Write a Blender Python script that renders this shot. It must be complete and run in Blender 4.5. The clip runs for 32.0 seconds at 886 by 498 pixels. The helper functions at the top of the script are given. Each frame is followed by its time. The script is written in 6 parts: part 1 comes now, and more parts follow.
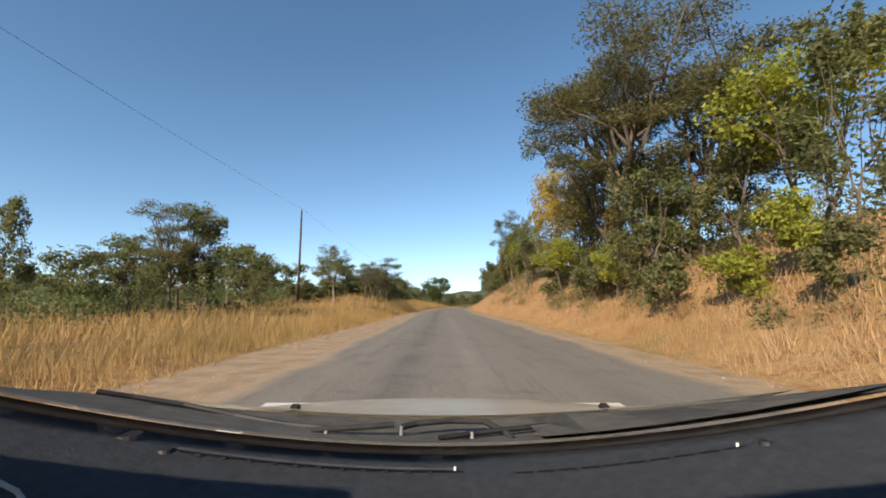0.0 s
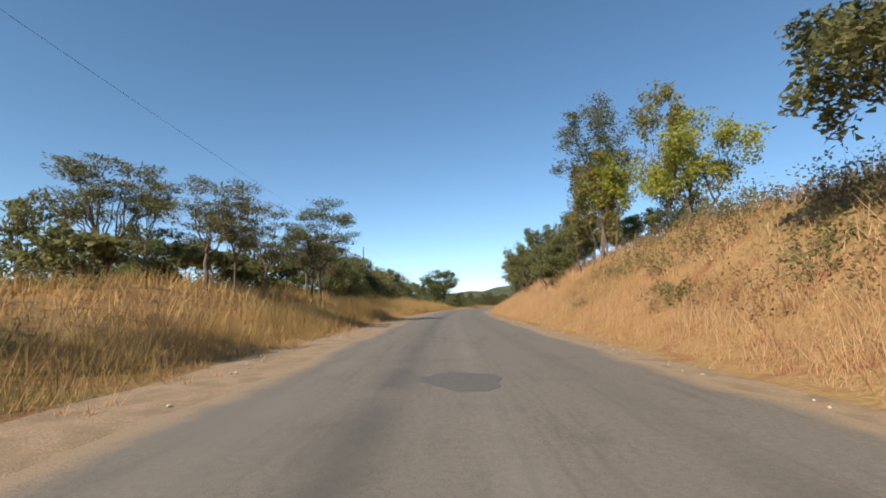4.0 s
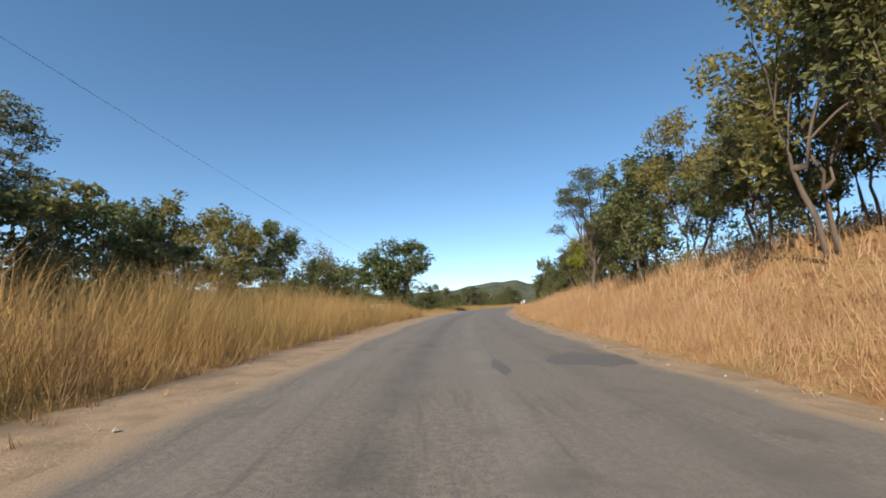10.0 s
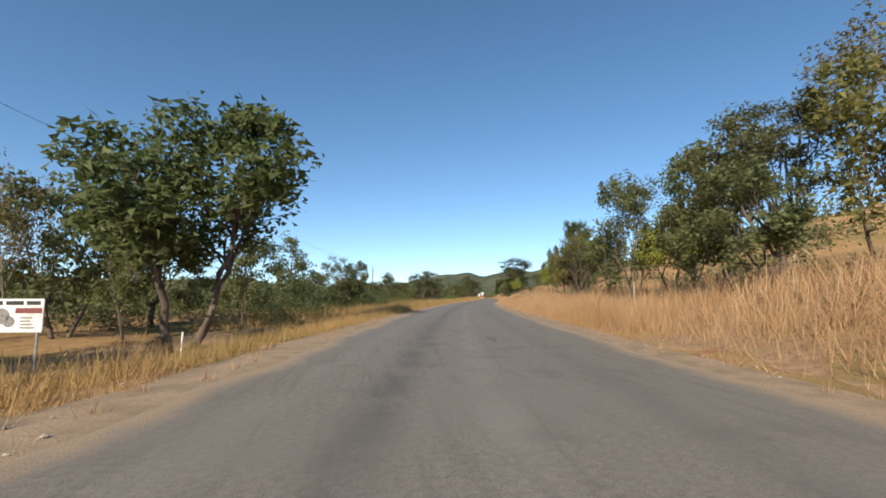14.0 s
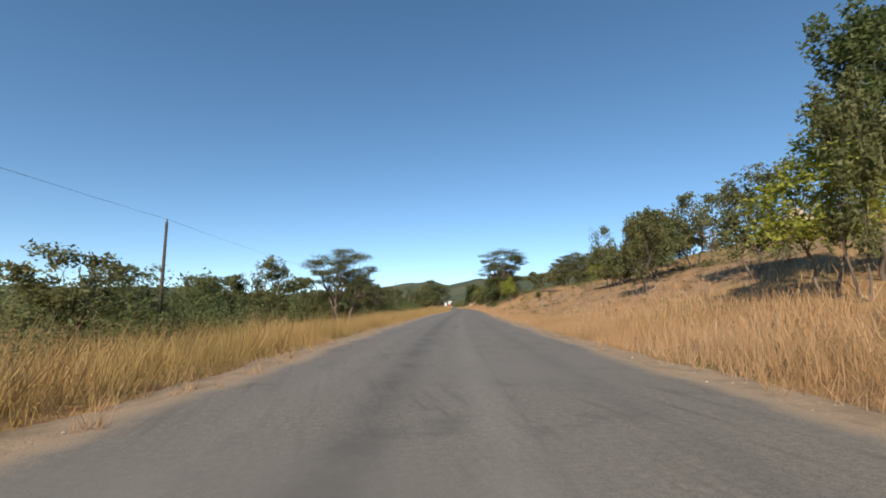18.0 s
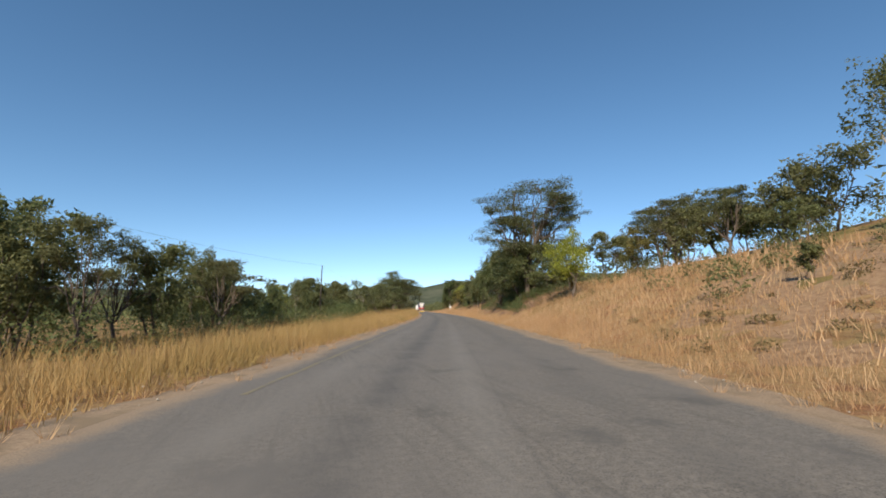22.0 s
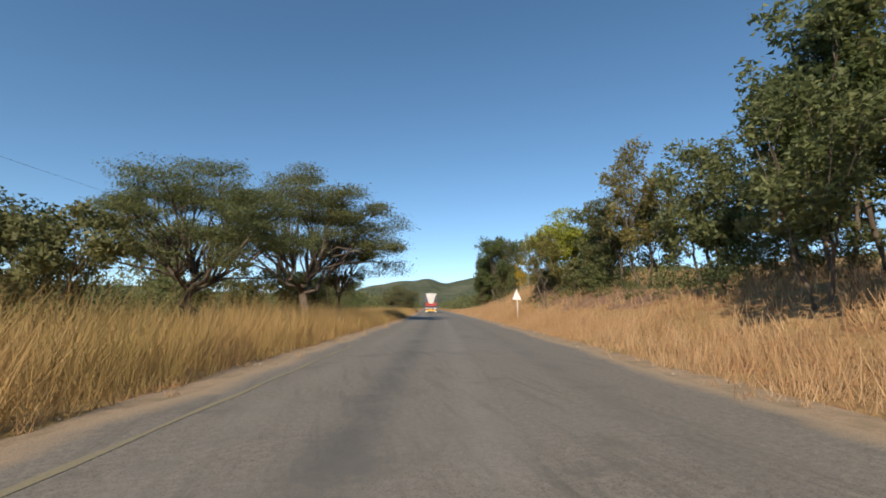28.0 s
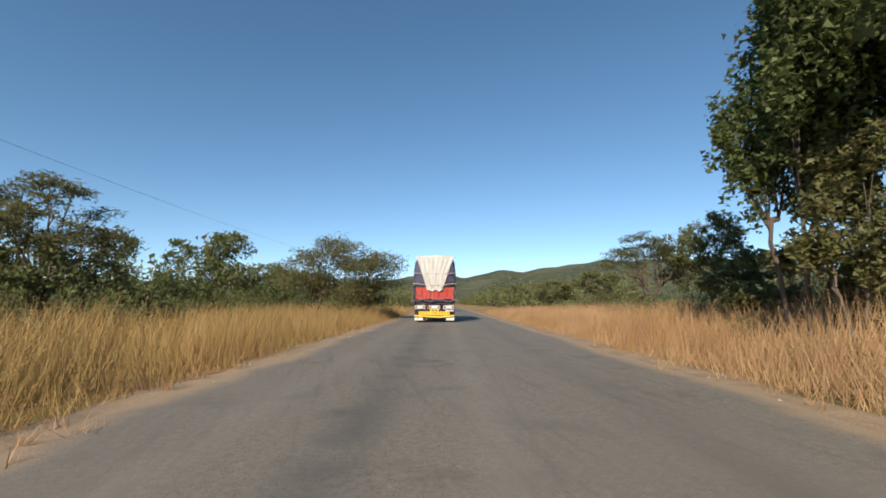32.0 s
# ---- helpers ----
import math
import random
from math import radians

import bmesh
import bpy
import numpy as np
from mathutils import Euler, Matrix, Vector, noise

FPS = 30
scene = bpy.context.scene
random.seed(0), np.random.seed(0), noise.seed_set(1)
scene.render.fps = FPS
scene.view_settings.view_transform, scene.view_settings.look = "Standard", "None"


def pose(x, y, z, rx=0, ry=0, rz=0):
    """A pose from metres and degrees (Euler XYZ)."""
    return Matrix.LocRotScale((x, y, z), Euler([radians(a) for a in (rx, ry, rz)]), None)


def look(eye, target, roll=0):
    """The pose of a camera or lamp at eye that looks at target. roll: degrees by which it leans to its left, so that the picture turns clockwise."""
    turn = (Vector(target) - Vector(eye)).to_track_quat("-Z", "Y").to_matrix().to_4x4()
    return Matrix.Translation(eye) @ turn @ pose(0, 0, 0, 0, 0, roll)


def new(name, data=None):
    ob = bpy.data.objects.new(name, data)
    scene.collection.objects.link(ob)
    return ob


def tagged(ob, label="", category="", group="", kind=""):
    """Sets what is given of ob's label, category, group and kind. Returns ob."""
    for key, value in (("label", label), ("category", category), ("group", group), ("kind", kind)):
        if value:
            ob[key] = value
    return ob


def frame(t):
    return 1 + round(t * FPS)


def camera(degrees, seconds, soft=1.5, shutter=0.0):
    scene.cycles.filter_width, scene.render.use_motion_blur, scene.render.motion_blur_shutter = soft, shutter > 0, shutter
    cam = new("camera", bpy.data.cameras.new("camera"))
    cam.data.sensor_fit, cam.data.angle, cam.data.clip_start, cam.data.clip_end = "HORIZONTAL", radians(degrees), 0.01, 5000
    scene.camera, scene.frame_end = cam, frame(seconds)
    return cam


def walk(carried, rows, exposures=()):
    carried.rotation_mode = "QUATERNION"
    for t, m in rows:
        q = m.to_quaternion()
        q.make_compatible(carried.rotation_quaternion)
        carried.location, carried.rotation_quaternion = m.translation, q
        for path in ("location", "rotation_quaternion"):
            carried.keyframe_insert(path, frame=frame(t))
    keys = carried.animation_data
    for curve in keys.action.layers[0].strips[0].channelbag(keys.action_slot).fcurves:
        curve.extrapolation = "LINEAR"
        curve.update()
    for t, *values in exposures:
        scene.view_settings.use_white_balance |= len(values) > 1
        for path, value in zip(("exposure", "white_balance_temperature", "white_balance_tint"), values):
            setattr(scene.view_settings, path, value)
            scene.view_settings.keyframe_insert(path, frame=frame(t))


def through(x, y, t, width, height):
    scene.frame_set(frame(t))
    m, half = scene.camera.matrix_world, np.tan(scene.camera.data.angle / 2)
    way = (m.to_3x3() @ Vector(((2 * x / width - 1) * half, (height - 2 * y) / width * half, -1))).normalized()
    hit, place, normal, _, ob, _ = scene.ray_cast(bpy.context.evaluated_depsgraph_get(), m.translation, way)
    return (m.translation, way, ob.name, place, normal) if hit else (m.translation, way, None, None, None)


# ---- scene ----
# camera: height 1.2 m in a car; seconds, x, y, yaw, pitch
PATH = [
    (0.0, 0.000, 0.000, 0.19, 7.16),
    (0.5, -0.003, 4.624, 0.22, 6.94),
    (1.0, -0.003, 9.255, 0.14, 6.72),
    (1.5, -0.000, 13.901, 0.12, 6.69),
    (2.0, 0.004, 18.556, 0.11, 6.63),
    (2.5, 0.003, 23.209, 0.26, 6.71),
    (3.0, -0.013, 27.877, 0.46, 6.81),
    (3.5, -0.045, 32.578, 0.68, 6.97),
    (4.0, -0.094, 37.320, 0.86, 7.20),
    (4.5, -0.158, 42.132, 0.99, 7.48),
    (5.0, -0.229, 47.044, 1.02, 7.69),
    (5.5, -0.296, 52.053, 0.85, 7.67),
    (6.0, -0.335, 57.115, 0.37, 7.52),
    (6.5, -0.329, 62.206, -0.15, 7.48),
    (7.0, -0.281, 67.360, -0.59, 7.49),
    (7.5, -0.193, 72.619, -0.98, 7.56),
    (8.0, -0.071, 77.957, -1.28, 7.60),
    (8.5, 0.079, 83.278, -1.61, 7.40),
    (9.0, 0.256, 88.469, -1.94, 7.09),
    (9.5, 0.462, 93.523, -2.37, 7.28),
    (10.0, 0.715, 98.600, -3.00, 7.16),
    (10.5, 1.038, 103.845, -3.70, 6.92),
    (11.0, 1.444, 109.266, -4.52, 6.83),
    (11.5, 1.942, 114.853, -5.32, 6.83),
    (12.0, 2.537, 120.601, -6.14, 7.08),
    (12.5, 3.227, 126.450, -6.97, 7.01),
    (13.0, 4.001, 132.292, -7.78, 6.90),
    (13.5, 4.843, 138.046, -8.52, 6.65),
    (14.0, 5.760, 143.770, -9.33, 6.23),
    (14.5, 6.788, 149.639, -10.19, 6.44),
    (15.0, 7.946, 155.760, -10.89, 6.71),
    (15.5, 9.220, 162.105, -11.47, 7.01),
    (16.0, 10.595, 168.626, -11.99, 7.31),
    (16.5, 12.066, 175.309, -12.50, 7.53),
    (17.0, 13.638, 182.152, -13.03, 7.49),
    (17.5, 15.310, 189.143, -13.51, 7.48),
    (18.0, 17.075, 196.250, -14.05, 7.45),
    (18.5, 18.940, 203.412, -14.79, 7.54),
    (19.0, 20.906, 210.596, -15.46, 7.50),
    (19.5, 22.957, 217.824, -15.88, 7.39),
    (20.0, 25.079, 225.135, -16.16, 7.31),
    (20.5, 27.272, 232.562, -16.40, 7.71),
    (21.0, 29.542, 240.119, -16.69, 7.92),
    (21.5, 31.892, 247.796, -16.99, 7.91),
    (22.0, 34.318, 255.577, -17.29, 7.88),
    (22.5, 36.800, 263.423, -17.47, 7.88),
    (23.0, 39.301, 271.262, -17.58, 7.79),
    (23.5, 41.805, 279.059, -17.69, 7.71),
    (24.0, 44.315, 286.880, -17.56, 7.60),
    (24.5, 46.820, 294.804, -17.18, 7.19),
    (25.0, 49.289, 302.833, -16.66, 6.61),
    (25.5, 51.695, 310.941, -16.04, 6.26),
    (26.0, 54.033, 319.121, -15.51, 6.41),
    (26.5, 56.312, 327.364, -15.06, 6.81),
    (27.0, 58.539, 335.655, -14.67, 7.29),
    (27.5, 60.723, 343.992, -14.34, 7.65),
    (28.0, 62.868, 352.367, -14.06, 7.57),
    (28.5, 64.977, 360.762, -13.79, 7.42),
    (29.0, 67.044, 369.160, -13.53, 7.02),
    (29.5, 69.086, 377.560, -13.46, 7.03),
    (30.0, 71.115, 385.999, -13.24, 7.06),
    (30.5, 73.111, 394.487, -12.88, 7.06),
    (31.0, 75.052, 402.997, -12.46, 7.05),
    (31.5, 76.924, 411.492, -12.04, 7.05),
    (32.0, 78.737, 419.964, -11.78, 7.05),
]
cam = camera(90.7, 32.0, soft=1.8, shutter=0.0)
walk(cam, [(t, pose(x, y, 1.2, 90 + pitch, 0, yaw)) for t, x, y, yaw, pitch in PATH],
     exposures=[(0, 0.53, 7400, 12), (6, 0.48, 7100, 11), (11, 0.43, 6900, 11), (16, 0.34, 6900, 10), (20, 0.25, 6800, 10), (32, 0.30, 7100, 10)])

# ---- sky and sun ----
SUN_ELEVATION, SUN_AZIMUTH = 32.0, 212.0
world = bpy.data.worlds.new("sky")
scene.world = world
world.use_nodes = True
sky = world.node_tree.nodes.new("ShaderNodeTexSky")
sky.sky_type, sky.sun_disc = "NISHITA", False
sky.sun_elevation, sky.sun_rotation = radians(SUN_ELEVATION), radians(SUN_AZIMUTH)
sky.altitude, sky.air_density, sky.dust_density, sky.ozone_density = 1200, 0.8, 0.0, 0.4
# the haze of the horizon lies below the hills
where = world.node_tree.nodes.new("ShaderNodeTexCoord")
lifted = world.node_tree.nodes.new("ShaderNodeVectorMath")
lifted.operation, lifted.inputs[1].default_value = "ADD", (0, 0, 0.045)
unit = world.node_tree.nodes.new("ShaderNodeVectorMath")
unit.operation = "NORMALIZE"
world.node_tree.links.new(where.outputs["Generated"], lifted.inputs[0])
world.node_tree.links.new(lifted.outputs[0], unit.inputs[0])
world.node_tree.links.new(unit.outputs[0], sky.inputs[0])
clear = world.node_tree.nodes.new("ShaderNodeHueSaturation")
clear.inputs["Hue"].default_value, clear.inputs["Saturation"].default_value = 0.4945, 1.2
world.node_tree.links.new(sky.outputs[0], clear.inputs["Color"])
world.node_tree.links.new(clear.outputs[0], world.node_tree.nodes["Background"].inputs[0])
world.node_tree.nodes["Background"].inputs[1].default_value = 0.150
sun = new("sun", bpy.data.lights.new("sun", "SUN"))
sun.data.energy, sun.data.angle, sun.data.color = 5.0, radians(0.53), (1.0, 0.92, 0.80)
_a, _e = radians(SUN_AZIMUTH), radians(SUN_ELEVATION)
_towards = Vector((math.sin(_a) * math.cos(_e), math.cos(_a) * math.cos(_e), math.sin(_e)))
sun.matrix_world = look(_towards * 100, (0, 0, 0))


# ---- materials ----
def node(m, kind, **values):
    n = m.node_tree.nodes.new("ShaderNode" + kind)
    for key, value in values.items():
        n.inputs[key.replace("_", " ")].default_value = value
    return n


def link(m, a, b):
    m.node_tree.links.new(a, b)


def blank(name):
    m = bpy.data.materials.new(name)
    m.use_nodes = True
    return m, m.node_tree.nodes["Principled BSDF"]


def mixed(m, fac, a, b):
    n = m.node_tree.nodes.new("ShaderNodeMix")
    n.data_type = "RGBA"
    for sock, v in ((n.inputs[0], fac), (n.inputs[6], a), (n.inputs[7], b)):
        if isinstance(v, (tuple, float, int)):
            sock.default_value = (*v, 1) if isinstance(v, tuple) else v
        else:
            link(m, v, sock)
    return n.outputs[2]


def ramp(m, value, lo, hi):
    n = node(m, "MapRange", From_Min=lo, From_Max=hi)
    link(m, value, n.inputs[0])
    return n.outputs[0]


def noise_of(m, scale, where=None, detail=4.0, rough=0.6, stretch=None):
    n = node(m, "TexNoise", Scale=scale, Detail=detail, Roughness=rough)
    if where is None:
        where = m.node_tree.nodes.new("ShaderNodeTexCoord").outputs["Object"]
    if stretch:
        mp = m.node_tree.nodes.new("ShaderNodeMapping")
        mp.inputs["Scale"].default_value = stretch
        link(m, where, mp.inputs[0])
        where = mp.outputs[0]
    link(m, where, n.inputs["Vector"])
    return n.outputs[0]


def bumped(m, bsdf, value, strength=0.3, distance=0.02):
    n = node(m, "Bump", Strength=strength, Distance=distance)
    link(m, value, n.inputs["Height"])
    link(m, n.outputs[0], bsdf.inputs["Normal"])


def grain(name, a, b, scale=8.0, rough=0.7, metal=0.0, bump=0.2, dirt=None, big=1.2, stretch=None, spec=0.4):
    """A surface with fine grain between two colours and larger stains."""
    m, p = blank(name)
    fine = noise_of(m, scale, stretch=stretch)
    col = mixed(m, ramp(m, fine, 0.35, 0.65), a, b)
    if dirt:
        col = mixed(m, ramp(m, noise_of(m, big), 0.52, 0.72), col, dirt)
    link(m, col, p.inputs["Base Color"])
    p.inputs["Roughness"].default_value, p.inputs["Metallic"].default_value = rough, metal
    p.inputs["Specular IOR Level"].default_value = spec
    bumped(m, p, fine, bump)
    return m


def leaf_material(name, a, b, c, through=0.5):
    m, p = blank(name)
    geo = m.node_tree.nodes.new("ShaderNodeNewGeometry")
    info = m.node_tree.nodes.new("ShaderNodeObjectInfo")
    col = mixed(m, geo.outputs["Random Per Island"], a, b)
    col = mixed(m, ramp(m, info.outputs["Random"], 0.2, 1.6), col, c)
    link(m, col, p.inputs["Base Color"])
    p.inputs["Roughness"].default_value = 0.55
    p.inputs["Specular IOR Level"].default_value = 0.25
    tr = m.node_tree.nodes.new("ShaderNodeBsdfTranslucent")
    link(m, col, tr.inputs[0])
    mix = m.node_tree.nodes.new("ShaderNodeMixShader")
    mix.inputs[0].default_value = through
    link(m, p.outputs[0], mix.inputs[1])
    link(m, tr.outputs[0], mix.inputs[2])
    link(m, mix.outputs[0], m.node_tree.nodes["Material Output"].inputs[0])
    return m


def position(m):
    return m.node_tree.nodes.new("ShaderNodeNewGeometry").outputs["Position"]


def ground_material():
    m, p = blank("dry_ground")
    pos = position(m)
    fine, mid, wide = noise_of(m, 9.0, pos, 6.0), noise_of(m, 1.1, pos), noise_of(m, 0.09, pos)
    straw = mixed(m, ramp(m, fine, 0.3, 0.7), (0.26, 0.15, 0.065), (0.40, 0.265, 0.125))
    soil = mixed(m, ramp(m, fine, 0.3, 0.7), (0.20, 0.09, 0.045), (0.33, 0.17, 0.085))
    green = mixed(m, ramp(m, mid, 0.35, 0.65), (0.10, 0.10, 0.035), (0.27, 0.18, 0.07))
    col = mixed(m, ramp(m, mid, 0.5, 0.66), straw, soil)
    col = mixed(m, ramp(m, wide, 0.5, 0.64), col, green)
    link(m, col, p.inputs["Base Color"])
    p.inputs["Roughness"].default_value = 0.95
    p.inputs["Specular IOR Level"].default_value = 0.1
    bumped(m, p, fine, 0.8, 0.06)
    return m


def asphalt_material():
    m, p = blank("worn_asphalt")
    pos = position(m)
    stones, patch, wide = noise_of(m, 55.0, pos, 3.0), noise_of(m, 0.9, pos), noise_of(m, 0.16, pos)
    col = mixed(m, ramp(m, stones, 0.36, 0.64), (0.082, 0.072, 0.059), (0.211, 0.183, 0.150))
    col = mixed(m, ramp(m, noise_of(m, 13.0, pos, 5.0, 0.75), 0.42, 0.70), col, (0.235, 0.204, 0.163))
    streak = noise_of(m, 1.0, pos, 5.0, 0.7, stretch=(5.0, 0.35, 1.0))
    col = mixed(m, ramp(m, streak, 0.52, 0.78), col, (0.096, 0.086, 0.071))
    col = mixed(m, ramp(m, patch, 0.56, 0.72), col, (0.110, 0.099, 0.084))
    col = mixed(m, ramp(m, wide, 0.45, 0.7), col, (0.173, 0.153, 0.129))
    # oil-darkened middle of the lane, polished wheel tracks
    at = m.node_tree.nodes.new("ShaderNodeAttribute")
    at.attribute_name = "across"
    for centre, half, tone, most in ((-0.75, 0.55, (0.075, 0.070, 0.063), 0.62), (2.35, 0.5, (0.10, 0.092, 0.08), 0.4), (0.55, 0.45, (0.25, 0.225, 0.19), 0.35),
                                     (-2.0, 0.45, (0.24, 0.215, 0.18), 0.3), (0.9, 0.05, (0.09, 0.083, 0.074), 0.25)):
        off = node(m, "Math")
        off.operation = "SUBTRACT"
        off.inputs[1].default_value = centre
        link(m, at.outputs["Fac"], off.inputs[0])
        far = node(m, "Math")
        far.operation = "ABSOLUTE"
        link(m, off.outputs[0], far.inputs[0])
        near = node(m, "MapRange", From_Min=0.0, From_Max=half, To_Min=most, To_Max=0.0)
        near.interpolation_type = "SMOOTHSTEP"
        link(m, far.outputs[0], near.inputs[0])
        worn = node(m, "Math")
        worn.operation = "MULTIPLY"
        link(m, near.outputs[0], worn.inputs[0])
        link(m, ramp(m, noise_of(m, 0.7, pos, 3.0), 0.25, 0.6), worn.inputs[1])
        col = mixed(m, worn.outputs[0], col, tone)
    # sand and fine gravel drifted over the broken edges
    rim = m.node_tree.nodes.new("ShaderNodeAttribute")
    rim.attribute_name = "rim"
    drift = node(m, "MapRange", From_Min=0.0, From_Max=0.75, To_Min=1.0, To_Max=0.0)
    link(m, rim.outputs["Fac"], drift.inputs[0])
    patchy = node(m, "Math")
    patchy.operation = "ADD"
    link(m, drift.outputs[0], patchy.inputs[0])
    link(m, noise_of(m, 1.8, pos, 6.0, 0.7), patchy.inputs[1])
    col = mixed(m, ramp(m, patchy.outputs[0], 0.85, 1.35), col, mixed(m, ramp(m, stones, 0.35, 0.65), (0.22, 0.155, 0.098), (0.38, 0.28, 0.185)))
    link(m, col, p.inputs["Base Color"])
    p.inputs["Roughness"].default_value = 0.82
    p.inputs["Specular IOR Level"].default_value = 0.35
    bumped(m, p, stones, 0.35, 0.008)
    return m


def gravel_material():
    m, p = blank("sandy_gravel")
    pos = position(m)
    stones, mid = noise_of(m, 38.0, pos, 5.0), noise_of(m, 1.6, pos)
    col = mixed(m, ramp(m, stones, 0.3, 0.7), (0.24, 0.165, 0.105), (0.45, 0.33, 0.22))
    col = mixed(m, ramp(m, mid, 0.42, 0.64), col, (0.25, 0.185, 0.12))
    link(m, col, p.inputs["Base Color"])
    p.inputs["Roughness"].default_value = 0.95
    p.inputs["Specular IOR Level"].default_value = 0.1
    bumped(m, p, stones, 0.7, 0.02)
    return m


def hill_material():
    m, p = blank("hazed_wooded_hill")
    pos = position(m)
    fine, wide = noise_of(m, 0.07, pos, 6.0), noise_of(m, 0.009, pos)
    # olive tones raised and greyed: distance haze is put into the colour
    col = mixed(m, ramp(m, fine, 0.35, 0.65), (0.060, 0.076, 0.050), (0.115, 0.125, 0.080))
    col = mixed(m, ramp(m, wide, 0.5, 0.7), col, (0.14, 0.14, 0.095))
    link(m, col, p.inputs["Base Color"])
    p.inputs["Roughness"].default_value = 1.0
    p.inputs["Specular IOR Level"].default_value = 0.0
    bumped(m, p, fine, 1.0, 6.0)
    return m


def grass_material(name, a, b, c, d):
    m, p = blank(name)
    geo = m.node_tree.nodes.new("ShaderNodeNewGeometry")
    col = mixed(m, geo.outputs["Random Per Island"], a, b)
    col = mixed(m, ramp(m, noise_of(m, 0.22, geo.outputs["Position"]), 0.45, 0.72), col, c)
    col = mixed(m, ramp(m, noise_of(m, 0.75, geo.outputs["Position"], 3.0), 0.52, 0.78), col, d)
    link(m, col, p.inputs["Base Color"])
    p.inputs["Roughness"].default_value = 0.7
    p.inputs["Specular IOR Level"].default_value = 0.2
    tr = m.node_tree.nodes.new("ShaderNodeBsdfTranslucent")
    link(m, col, tr.inputs[0])
    mix = m.node_tree.nodes.new("ShaderNodeMixShader")
    mix.inputs[0].default_value = 0.3
    link(m, p.outputs[0], mix.inputs[1])
    link(m, tr.outputs[0], mix.inputs[2])
    link(m, mix.outputs[0], m.node_tree.nodes["Material Output"].inputs[0])
    return m


GROUND, ASPHALT, GRAVEL, HILL = ground_material(), asphalt_material(), gravel_material(), hill_material()
TAR = grain("old_tar", (0.082, 0.076, 0.067), (0.155, 0.142, 0.122), 40, 0.75, bump=0.3)
GRASS_L = grass_material("golden_grass", (0.35, 0.205, 0.075), (0.52, 0.36, 0.16), (0.28, 0.215, 0.075), (0.23, 0.142, 0.074))
GRASS_R = grass_material("straw_grass", (0.385, 0.22, 0.106), (0.61, 0.42, 0.245), (0.40, 0.23, 0.10), (0.28, 0.16, 0.09))
BARK = grain("grey_brown_bark", (0.075, 0.055, 0.04), (0.17, 0.13, 0.10), 14, 0.95, bump=0.6, stretch=(1, 1, 0.25))
PALE_BARK = grain("pale_bark", (0.24, 0.20, 0.16), (0.42, 0.37, 0.30), 12, 0.9, bump=0.5, stretch=(1, 1, 0.3))
LEAF = leaf_material("broad_leaves", (0.095, 0.115, 0.042), (0.245, 0.262, 0.112), (0.21, 0.185, 0.078))
LEAF_DARK = leaf_material("dark_leaves", (0.08, 0.108, 0.036), (0.19, 0.22, 0.085), (0.13, 0.145, 0.055))
LEAF_FINE = leaf_material("feathery_leaves", (0.095, 0.105, 0.046), (0.215, 0.22, 0.098), (0.19, 0.165, 0.073))
LEAF_LIME = leaf_material("yellow_green_leaves", (0.225, 0.255, 0.038), (0.432, 0.432, 0.08), (0.32, 0.32, 0.064))
LEAF_OLIVE = leaf_material("olive_leaves", (0.15, 0.14, 0.042), (0.33, 0.30, 0.10), (0.27, 0.20, 0.07))
LEAF_YELLOW = leaf_material("yellow_leaves", (0.42, 0.27, 0.03), (0.58, 0.42, 0.07), (0.35, 0.27, 0.06))
LEAF_BROWN = leaf_material("brownish_leaves", (0.17, 0.115, 0.05), (0.29, 0.21, 0.10), (0.19, 0.16, 0.07))

# ---- the line of the road ----
HEAD = (0.0, 0.0, 0.8, -0.1, -1.6, -3.4, -6.2, -8.9, -11.4, -13.0, -14.4, -16.0, -16.7, -17.5, -17.8, -17.4,
        -16.1, -15.0, -14.2, -13.7, -13.2, -12.3, -12.0)
RS = np.arange(-120.0, 1600.0, 1.0)
RA = np.radians(np.interp(RS, np.arange(len(HEAD)) * 20.0, HEAD))
RX = np.concatenate([[0], np.cumsum(-np.sin(RA[:-1]))])
RY = np.concatenate([[0], np.cumsum(np.cos(RA[:-1]))])
RX, RY = RX - np.interp(0, RS, RX), RY - np.interp(0, RS, RY)


def table(s, *pairs):
    return np.interp(s, pairs[0::2], pairs[1::2])


def smooth(x):
    x = np.clip(x, 0, 1)
    return x * x * (3 - 2 * x)


